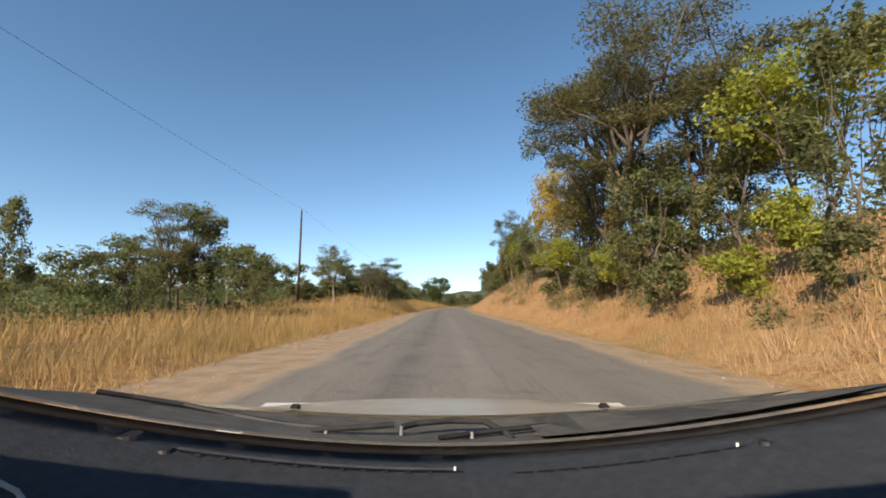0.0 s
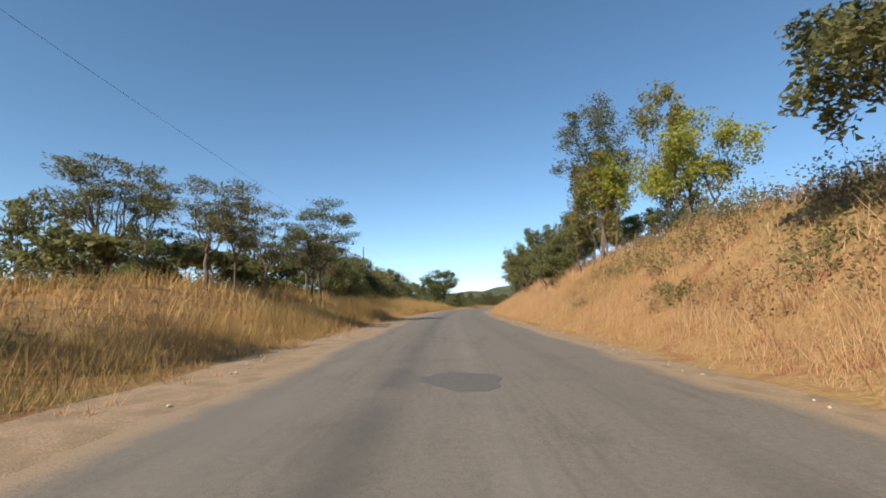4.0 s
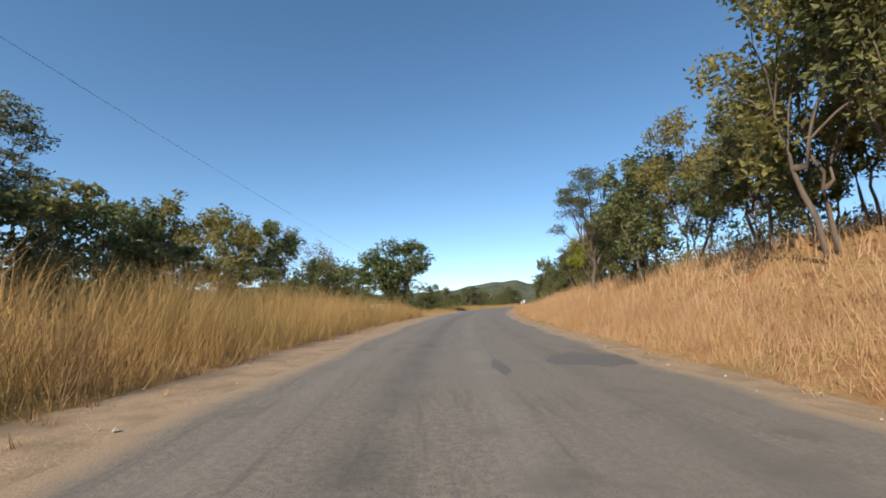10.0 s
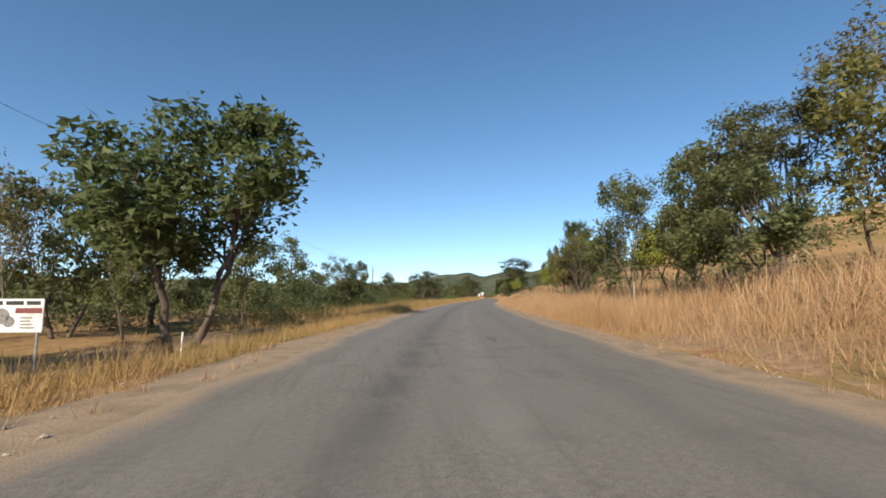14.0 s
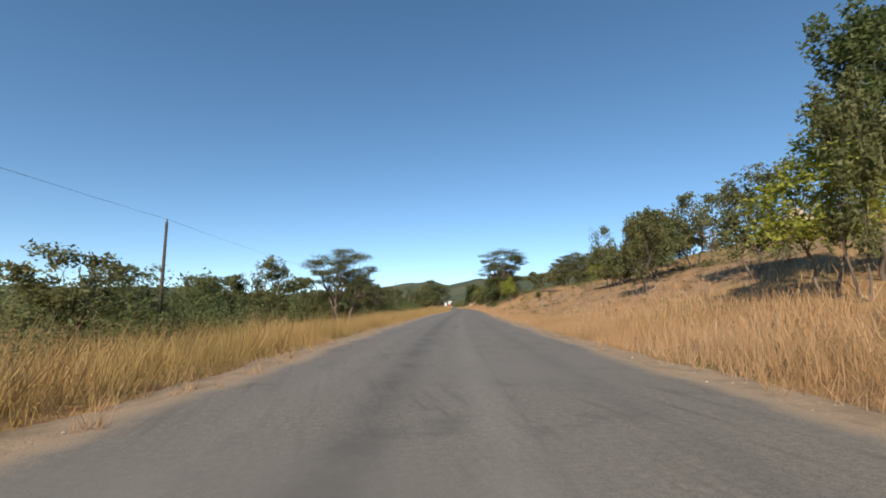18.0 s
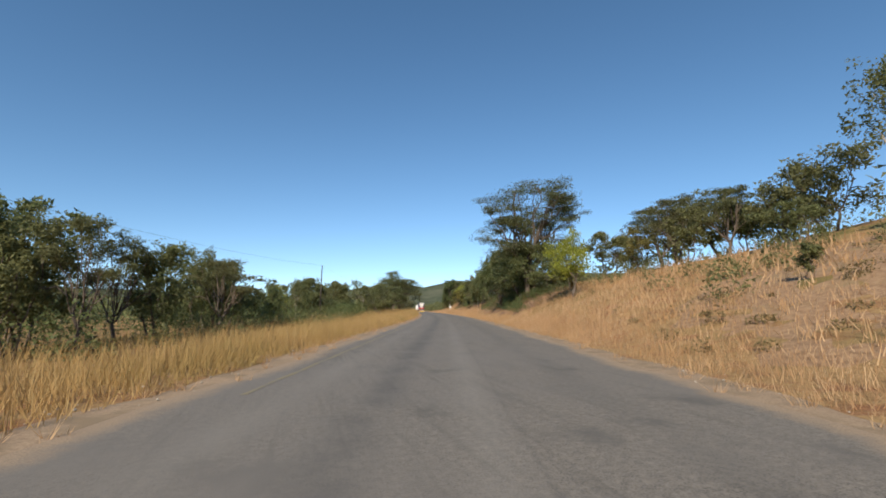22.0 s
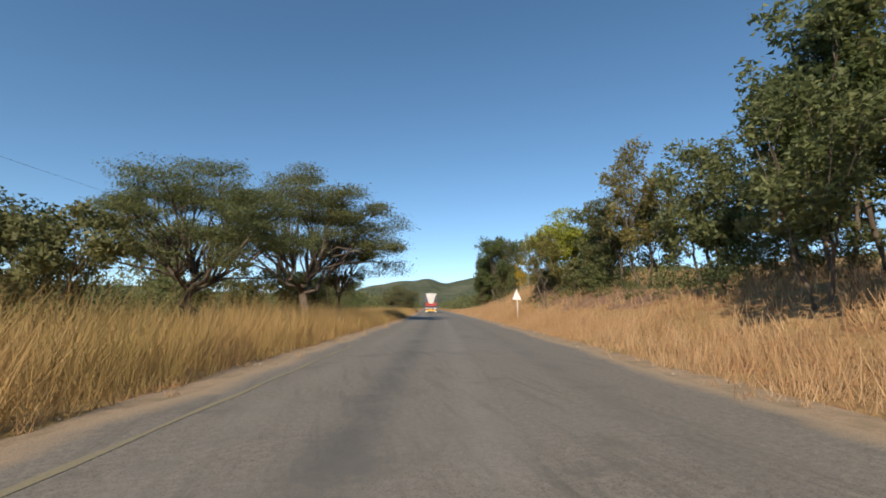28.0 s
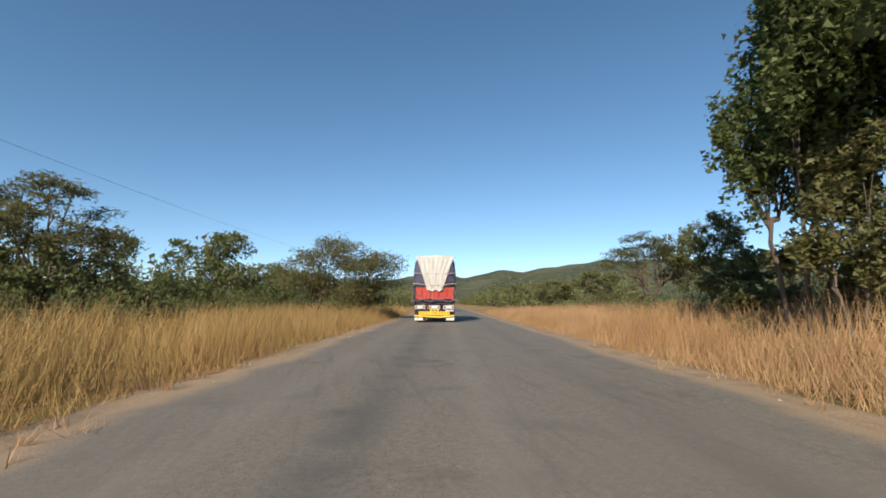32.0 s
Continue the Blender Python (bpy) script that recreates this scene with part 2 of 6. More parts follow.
def level(s, d):
    """Height of the ground s metres along the road and d metres to its right."""
    s, d = np.asarray(s, float), np.asarray(d, float)
    right = table(s, -60, 2.2, 0, 2.7, 20, 3.0, 40, 3.9, 55, 4.6, 75, 4.1, 90, 3.8, 110, 3.2, 125, 2.5, 150, 2.2, 165, 0.8, 200, 0.8,
                  215, 0.9, 270, 1.1, 285, 1.9, 300, 2.7, 311, 3.4, 332, 3.7, 348, 2.3, 372, 1.9, 394, 2.4, 403, 3.7, 409, 3.4, 419, 2.4, 432, 1.6, 442, 0.8, 470, 0.3, 700, 0.0)
    rise = table(s, 0, 0.22, 160, 0.14, 205, 0.16, 225, 0.29, 290, 0.26, 320, 0.14, 420, 0.08, 480, 0.02)
    left = table(s, -60, 0.0, 0, 0.15, 30, 0.5, 45, 1.2, 54, 1.9, 66, 1.8, 85, 1.1, 100, 0.95, 120, 0.8, 136, 0.3, 150, -1.2, 166, -1.5, 178, -1.1, 190, -0.6, 215, -0.9,
                 300, -0.6, 360, 0.0, 390, 0.1, 440, 0.15, 700, 0.0)
    bump = 0.10 * np.sin(s * 0.31 + d * 0.5) * np.sin(s * 0.13 - d * 0.37) + 0.06 * np.sin(s * 0.9 + 1.3 * d)
    r = right * smooth((d - 5.1) / 6.3) + rise * np.clip(d - 10.5, 0, 60)
    l = left * smooth((-d - 4.4) / 6.0) - 0.015 * np.clip(-d - 12, 0, 150)
    away = np.where(d > 0.35, smooth((d - 5.2) / 3.0), smooth((-d - 4.6) / 3.0))
    return np.where(d > 0.35, r, l) + bump * away - 0.03


def on_road(s, d, up=0.0, ground=False):
    """World place of points given along and across the road."""
    s, d = np.asarray(s, float), np.asarray(d, float)
    a = np.interp(s, RS, RA)
    z = level(s, d) + up if ground else np.zeros_like(s + d) + up
    return np.stack([np.interp(s, RS, RX) + np.cos(a) * d, np.interp(s, RS, RY) + np.sin(a) * d, z], -1)


def spot(s, d, up=0.0, turn=0.0):
    """Pose standing on the ground, facing along the road."""
    x, y, z = on_road(s, d, up, True)
    return pose(x, y, z, 0, 0, math.degrees(float(np.interp(s, RS, RA))) + turn)


def fast_mesh(name, verts, faces, *mats, smooth_shade=False, index=None):
    """A mesh from arrays; all faces have the same number of corners."""
    verts, faces = np.asarray(verts, np.float32), np.asarray(faces, np.int32)
    me = bpy.data.meshes.new(name)
    n, k = faces.shape
    me.vertices.add(len(verts))
    me.vertices.foreach_set("co", verts.ravel())
    me.loops.add(n * k)
    me.loops.foreach_set("vertex_index", faces.ravel())
    me.polygons.add(n)
    me.polygons.foreach_set("loop_start", np.arange(n, dtype=np.int32) * k)
    me.polygons.foreach_set("loop_total", np.full(n, k, np.int32))
    if index is not None:
        me.polygons.foreach_set("material_index", np.asarray(index, np.int32))
    me.polygons.foreach_set("use_smooth", np.full(n, smooth_shade))
    for m in mats:
        me.materials.append(m)
    me.update(calc_edges=True)
    me.validate()
    return me


def sheet(name, s, d, up, mat, ground=True, smooth_shade=True):
    """A surface over a grid of places along and across the road; d may be given per row."""
    s = np.asarray(s, float)
    d = np.asarray(d, float)
    D = d if d.ndim == 2 else np.tile(d, (len(s), 1))
    SS = np.tile(s[:, None], (1, D.shape[1]))
    v = on_road(SS, D, up, ground).reshape(-1, 3)
    i, j = np.meshgrid(np.arange(len(s) - 1), np.arange(D.shape[1] - 1), indexing="ij")
    a = (i * D.shape[1] + j).ravel()
    f = np.stack([a, a + 1, a + 1 + D.shape[1], a + D.shape[1]], -1)
    return fast_mesh(name, v, f, mat, smooth_shade=smooth_shade)


# ---- ground, road, shoulders ----
gs = np.concatenate([[-110, -80, -50, -30], np.arange(-20, 500, 1.5), np.arange(500, 900, 12.0), [950, 1050, 1200, 1400, 1590]])
gd = np.concatenate([[-1500, -700, -350, -180, -110, -75, -55, -42, -34, -28, -24], np.arange(-20, 20.1, 0.8),
                     [24, 28, 34, 42, 55, 75, 110, 180, 350, 700, 1500]])
tagged(new("ground", sheet("ground", gs, gd, 0.0, GROUND)), "dry earth and straw rising in banks beside the road", "ground", kind="structure")

rs = np.concatenate([np.arange(-40, 520, 1.0), np.arange(520, 900, 6.0)])
wob = lambda s, k: 0.10 * np.sin(s * 0.7 + k) + 0.07 * np.sin(s * 1.9 + 2 * k) + 0.05 * np.sin(s * 4.3 + k)
VERGE_L = (-40, -4.8, 0, -4.8, 90, -4.5, 150, -4.3, 190, -4.1, 460, -3.95, 900, -3.95)
VERGE_R = (-40, 5.5, 0, 5.5, 60, 5.5, 100, 5.25, 140, 5.4, 185, 5.1, 215, 4.9, 460, 4.75, 900, 4.75)
edge_l = table(rs, 0, -2.95, 140, -3.05, 180, -3.5, 460, -3.5) + wob(rs, 1.0)
edge_r = table(rs, 0, 4.25, 460, 4.2) + wob(rs, 4.0)
across = np.linspace(0, 1, 25)
road_d = edge_l[:, None] * (1 - across) + edge_r[:, None] * across
me = sheet("road", rs, road_d, 0.0, ASPHALT, ground=False)
me.attributes.new("across", "FLOAT", "POINT").data.foreach_set("value", road_d.astype(np.float32).ravel())
rim = np.minimum(road_d - edge_l[:, None], edge_r[:, None] - road_d)
me.attributes.new("rim", "FLOAT", "POINT").data.foreach_set("value", rim.astype(np.float32).ravel())
tagged(new("road", me), "worn grey two-lane asphalt with ragged edges", "road", kind="structure")
for side, edge, far in (("left", edge_l, VERGE_L), ("right", edge_r, VERGE_R)):
    out = table(rs, *far) * 1.03 + 1.2 * wob(rs, 2.6)
    grid = np.stack([edge * 0.985, edge * 0.45 + out * 0.55, out], -1)
    me = sheet("road_shoulder", rs, grid, 0.0, GRAVEL, ground=False)
    co = np.array([v.co for v in me.vertices])
    co[:, 2] = np.tile([-0.012, -0.01, -0.024], len(rs))
    me.vertices.foreach_set("co", co.astype(np.float32).ravel())
    tagged(new("pavement_" + side, me), "sandy gravel shoulder along the asphalt", "shoulder", kind="structure")


def tar_patch(s, d, long, wide, seed):
    """A thin repair or dark stain on the asphalt."""
    r = np.random.default_rng(seed)
    a = np.linspace(0, 2 * np.pi, 15)[:-1]
    k = 1 + 0.25 * r.standard_normal(14).clip(-1, 1)
    ps, pd = s + long / 2 * np.cos(a) * k, d + wide / 2 * np.sin(a) * k
    top, low = on_road(ps, pd, 0.006), on_road(ps, pd, -0.01)
    bm = bmesh.new()
    t = [bm.verts.new(p) for p in top]
    b = [bm.verts.new(p) for p in low]
    bm.faces.new(t)
    for i in range(14):
        bm.faces.new((t[i - 1], t[i], b[i], b[i - 1]))
    me = bpy.data.meshes.new("tar_patch")
    bmesh.ops.recalc_face_normals(bm, faces=bm.faces)
    bm.to_mesh(me)
    me.materials.append(TAR)
    tagged(new("tar_patch", me), "dark bitumen patch on the worn asphalt", "road patch", "road patches", "structure")


for i, (s, d, a, b) in enumerate(((44.5, 0.2, 1.6, 1.5), (95.5, 0.8, 2.6, 0.25), (107.5, 0.9, 2.2, 0.28), (108.5, 3.0, 2.6, 2.0), 
                                  (157, 1.2, 1.6, 0.3), (189.2, -1.4, 0.7, 1.3), (189.4, 0.2, 0.7, 1.5), (224, 0.3, 3.2, 0.35), 
                                  (222, -2.0, 0.5, 1.2), (259, 0.5, 3.0, 0.3), (262, 3.0, 0.4, 0.4), (318, -2.2, 1.8, 0.3),
                                  (361, -1.9, 2.2, 0.4), (439.3, -0.5, 0.6, 1.0))):
    tar_patch(s, d, a, b, i)

# worn yellow edge line, left of the lane, where it survives
LINE = grain("faded_yellow_paint", (0.19, 0.165, 0.11), (0.24, 0.195, 0.11), 30, 0.8, dirt=(0.18, 0.16, 0.13), big=2)
for k, (a, b) in enumerate(((266, 300), (308, 318), (351, 375), (405, 415))):
    ls = np.arange(a, b, 0.5)
    me = sheet("edge_line", ls, np.stack([-2.76 + 0.02 * np.sin(ls * 3), -2.67 + 0.02 * np.sin(ls * 2.3)], -1), 0.005, LINE, ground=False)
    tagged(new("road_marking", me), "faded yellow edge line on the asphalt", "road marking", "edge lines", "structure")

# red footpath up the slope
pd_ = np.arange(5.4, 24, 0.6)
ps_ = 224 + 0.55 * (pd_ - 5.4) + 0.5 * np.sin(pd_ * 0.7)
v = np.concatenate([on_road(ps_ - 0.35, pd_, 0.02, True), on_road(ps_ + 0.35, pd_, 0.02, True)])
n = len(pd_)
PATH_SOIL = grain("red_soil", (0.36, 0.17, 0.075), (0.50, 0.27, 0.13), 12, 0.95, bump=0.5)
me = fast_mesh("footpath", v, [(i, i + 1, n + i + 1, n + i) for i in range(n - 1)], PATH_SOIL)
tagged(new("footpath", me), "narrow trodden red earth footpath up the slope", "footpath", kind="structure")

def bare_soil(s0, s1, d0, d1, mat, label, seed):
    """Bare earth over part of the slope, with a ragged outline."""
    ss = np.arange(s0, s1 + 0.1, 0.8)
    t = np.linspace(0, 1, 15)
    taper = np.sqrt(np.clip(np.minimum(ss - s0, s1 - ss) / 9.0, 0.02, 1))
    mid = d0 + (d1 - d0) * 0.45
    a = mid + (d0 - mid) * taper + 0.5 * np.sin(ss * 0.8 + seed) + 0.3 * np.sin(ss * 2.1)
    b = mid + (d1 - mid) * taper + 0.9 * np.sin(ss * 0.5 + seed) + 0.4 * np.sin(ss * 1.7)
    me = sheet("bare_soil", ss, a[:, None] * (1 - t) + b[:, None] * t, 0.02, mat)
    co = np.empty(len(me.vertices) * 3, np.float32)
    me.vertices.foreach_get("co", co)
    co = co.reshape(len(ss), 15, 3)
    co[:, (0, 14), 2] -= 0.12
    co[(0, -1), :, 2] -= 0.12
    me.vertices.foreach_set("co", co.ravel())
    tagged(new("bare_soil", me), label, "soil", kind="structure")


RED_BANK = grain("red_earth_bank", (0.13, 0.066, 0.038), (0.27, 0.148, 0.082), 3.2, 0.95, bump=1.0, dirt=(0.34, 0.23, 0.125), big=1.6)
TAN_SLOPE = grain("tan_slope_soil", (0.23, 0.13, 0.066), (0.36, 0.225, 0.12), 5.0, 0.95, bump=0.8, dirt=(0.25, 0.175, 0.08), big=0.5)
bare_soil(298, 346, 6.4, 12.5, RED_BANK, "bare red earth bank below the trees", 1.0)
bare_soil(376, 404, 8.0, 12.5, RED_BANK, "bare red earth bank below the trees", 2.0)
bare_soil(222, 284, 6.6, 33.0, TAN_SLOPE, "tan trodden soil on the open slope", 3.0)
bare_soil(147.5, 158.5, 5.0, 7.4, TAN_SLOPE, "trodden orange soil of a track joining the road", 5.0)
bare_soil(146, 178, -19.0, -9.0, TAN_SLOPE, "trodden bare ground under the trees", 4.0)

# far wooded hills
az = np.radians(np.arange(0, 360, 0.75))
tall = 78 + 26 * np.sin(az * 3 + 1.0) + 16 * np.sin(az * 7 + 2.2) + 8 * np.sin(az * 17) + 4 * np.sin(az * 41)
bearing = (90 - np.degrees(az) + 180) % 360 - 180
ahead = np.interp(bearing, (-8, 0, 6, 9, 12, 14, 16, 18, 23, 26, 31, 40, 55), (38, 46, 68, 84, 82, 76, 82, 92, 94, 108, 116, 112, 66))
near_way = smooth((45 - np.abs(bearing - 20)) / 20)
tall = tall * 0.6 * (1 - near_way) + (ahead + 3 * np.sin(az * 61) + 2 * np.sin(az * 97 + 1)) * near_way
rings = [(0.55, -6.0), (0.75, 0.25), (1.0, 1.0), (1.15, 0.9), (1.6, 0.0)]
v = []
for rad, up in rings:
    for i, a in enumerate(az):
        R = 1350 * rad
        z = up if up < 0 else up * tall[i]
        v.append((60 + R * math.cos(a), 300 + R * math.sin(a), z - 2))
m_ = len(az)
f = [(r * m_ + i, r * m_ + (i + 1) % m_, (r + 1) * m_ + (i + 1) % m_, (r + 1) * m_ + i) for r in range(len(rings) - 1) for i in range(m_)]
tagged(new("backdrop", fast_mesh("backdrop", v, f, HILL, smooth_shade=True)), "low wooded hills on the horizon", "hills", kind="structure")


# ---- helpers for things ----
def thing(name, m, label, category, group=""):
    ob = new(name)
    ob.matrix_basis = m
    return tagged(ob, label, category, group)


def part(name, bm, material, parent, label="", soft=False):
    """Links a bmesh (or a ready mesh) as one mesh object under a thing or part."""
    if isinstance(bm, bmesh.types.BMesh):
        me = bpy.data.meshes.new(name)
        bmesh.ops.recalc_face_normals(bm, faces=bm.faces)
        bm.to_mesh(me)
        bm.free()
        me.materials.append(material)
        if soft:
            for p in me.polygons:
                p.use_smooth = True
    else:
        me = bm
    ob = new(name, me)
    ob.parent = parent
    return tagged(ob, label) if label else ob


def box(x0, x1, y0, y1, z0, z1, bevel=0.0, bm=None):
    bm = bm or bmesh.new()
    made = bmesh.ops.create_cube(bm, size=1.0)["verts"]
    for v in made:
        v.co = ((x0 + x1) / 2 + v.co.x * (x1 - x0), (y0 + y1) / 2 + v.co.y * (y1 - y0), (z0 + z1) / 2 + v.co.z * (z1 - z0))
    if bevel:
        edges = list({e for v in made for e in v.link_edges})
        bmesh.ops.bevel(bm, geom=edges, offset=bevel, segments=2, affect="EDGES")
    return bm


def rod(a, b, r0, r1=None, sides=8, bm=None):
    """A tapered round bar from a to b."""
    bm = bm or bmesh.new()
    a, b = Vector(a), Vector(b)
    q = (b - a).to_track_quat("Z", "Y").to_matrix()
    r1 = r0 if r1 is None else r1
    lo = [bm.verts.new(a + q @ Vector((math.cos(t) * r0, math.sin(t) * r0, 0))) for t in np.linspace(0, 2 * math.pi, sides + 1)[:-1]]
    hi = [bm.verts.new(b + q @ Vector((math.cos(t) * r1, math.sin(t) * r1, 0))) for t in np.linspace(0, 2 * math.pi, sides + 1)[:-1]]
    for i in range(sides):
        bm.faces.new((lo[i - 1], lo[i], hi[i], hi[i - 1]))
    bm.faces.new(lo[::-1])
    bm.faces.new(hi)
    return bm


# ---- trees ----
def tubes(paths):
    """Tapered tubes along bent lines: (points, radii, sides)."""
    V, F, base = [], [], 0
    for pts, rad, sides in paths:
        pts = np.asarray(pts)
        t = np.gradient(pts, axis=0)
        t /= np.linalg.norm(t, axis=1)[:, None] + 1e-9
        ref = np.where(np.abs(t[:, 2:3]) > 0.9, [[1.0, 0, 0]], [[0, 0, 1.0]])
        u = np.cross(t, ref)
        u /= np.linalg.norm(u, axis=1)[:, None] + 1e-9
        w = np.cross(t, u)
        an = np.linspace(0, 2 * np.pi, sides + 1)[:-1]
        ring = pts[:, None] + np.asarray(rad)[:, None, None] * (u[:, None] * np.cos(an)[None, :, None] + w[:, None] * np.sin(an)[None, :, None])
        V.append(ring.reshape(-1, 3))
        for k in range(len(pts) - 1):
            for i in range(sides):
                j = (i + 1) % sides
                F.append((base + k * sides + i, base + k * sides + j, base + (k + 1) * sides + j, base + (k + 1) * sides + i))
        base += ring.shape[0] * sides
    return np.concatenate(V), np.array(F)


def leaves(r, at, size, slim=0.5, flat=0.5, squat=1.0):
    """Pointed leaf blades at the given places, squat in height by that much."""
    n = len(at)
    nor = r.standard_normal((n, 3)) * [1, 1, 1] + [0, 0, flat * 2]
    nor /= np.linalg.norm(nor, axis=1)[:, None]
    u = np.cross(nor, r.standard_normal((n, 3)))
    u /= np.linalg.norm(u, axis=1)[:, None] + 1e-9
    w = np.cross(nor, u)
    k = size * r.uniform(0.65, 1.35, n)[:, None]
    V = np.stack([-u * k * 0.45 + w * k * slim * 0.5, -u * k * 0.25 - w * k * slim * 0.5, u * k * 0.6], 1)
    V = V * [1, 1, squat] + at[:, None]
    return V.reshape(-1, 3), np.arange(n * 3).reshape(-1, 3)


def bent(r, a, b, n, wobble, sag=0.0):
    t = np.linspace(0, 1, n)[:, None]
    p = np.asarray(a) * (1 - t) + np.asarray(b) * t
    p[1:-1] += r.standard_normal((n - 2, 3)) * wobble
    return p + np.array([0, 0, 1]) * sag * (t * (1 - t) * 4)


KINDS = {
    # stems, fork height, crown low, crown high, blobs, blob size, tips, leaves per tip, leaf size, slim, leaf, bark, trunk radius
    "round": (2, 0.20, 0.16, 0.97, 20, 0.235, 9, 42, 0.040, 0.62, LEAF, BARK, 0.015),
    "olive": (2, 0.22, 0.18, 0.97, 20, 0.235, 9, 38, 0.038, 0.62, LEAF_OLIVE, BARK, 0.014),
    "big": (2, 0.22, 0.24, 0.98, 28, 0.225, 11, 58, 0.034, 0.62, LEAF_DARK, BARK, 0.018),
    "acacia": (1, 0.17, 0.36, 0.99, 24, 0.22, 10, 60, 0.028, 0.40, LEAF_FINE, BARK, 0.018),
    "umbrella": (1, 0.20, 0.30, 0.99, 60, 0.17, 11, 120, 0.0165, 0.42, LEAF, BARK, 0.018),
    "spread": (2, 0.22, 0.24, 0.98, 56, 0.19, 10, 90, 0.019, 0.42, LEAF_FINE, BARK, 0.020),
    "acabush": (4, 0.10, 0.12, 0.97, 28, 0.25, 12, 80, 0.034, 0.40, LEAF_FINE, BARK, 0.014),
    "sparse": (1, 0.30, 0.30, 0.98, 22, 0.22, 9, 40, 0.028, 0.45, LEAF_FINE, BARK, 0.014),
    "thin": (1, 0.40, 0.40, 0.98, 12, 0.23, 9, 40, 0.032, 0.6, LEAF, PALE_BARK, 0.011),
    "bare": (2, 0.22, 0.32, 0.98, 15, 0.22, 14, 20, 0.028, 0.5, LEAF_BROWN, PALE_BARK, 0.012),
    "yellow": (1, 0.30, 0.38, 0.98, 13, 0.22, 12, 34, 0.032, 0.6, LEAF_YELLOW, PALE_BARK, 0.012),
    "yellowgreen": (2, 0.24, 0.28, 0.97, 16, 0.26, 9, 46, 0.040, 0.62, LEAF_LIME, BARK, 0.014),
    "shrub": (5, 0.06, 0.08, 0.95, 12, 0.30, 8, 42, 0.075, 0.65, LEAF, BARK, 0.010),
    "yshrub": (5, 0.06, 0.08, 0.95, 12, 0.30, 8, 42, 0.075, 0.65, LEAF_LIME, BARK, 0.010),
}
SAYS = {
    "round": ("broad-leaved bush tree with a rounded green crown", "tree"),
    "olive": ("bush tree with olive and yellowing dry-season leaves", "tree"),
    "big": ("large dense dark-green tree with forking stems", "tree"),
    "acacia": ("spreading acacia with a flat feathery dull-green crown", "acacia tree"),
    "umbrella": ("wide umbrella-crowned thorn tree with layered feathery foliage", "thorn tree"),
    "spread": ("tall spreading thorn tree with layered olive foliage", "thorn tree"),
    "acabush": ("low wide thorn bush with feathery leaves", "thorn bush"),
    "sparse": ("open angular thorn tree with sparse foliage", "thorn tree"),
    "thin": ("slender pale-stemmed tree with a small crown", "tree"),
    "bare": ("half-bare tree with pale stems and brownish leaves", "tree"),
    "yellow": ("tree with yellow autumn leaves and pale stem", "tree"),
    "yellowgreen": ("leafy tree with bright yellow-green crown", "tree"),
    "shrub": ("dense green shrub on the dry bank", "shrub"),
    "yshrub": ("yellow-green shrub on the dry bank", "shrub"),
}


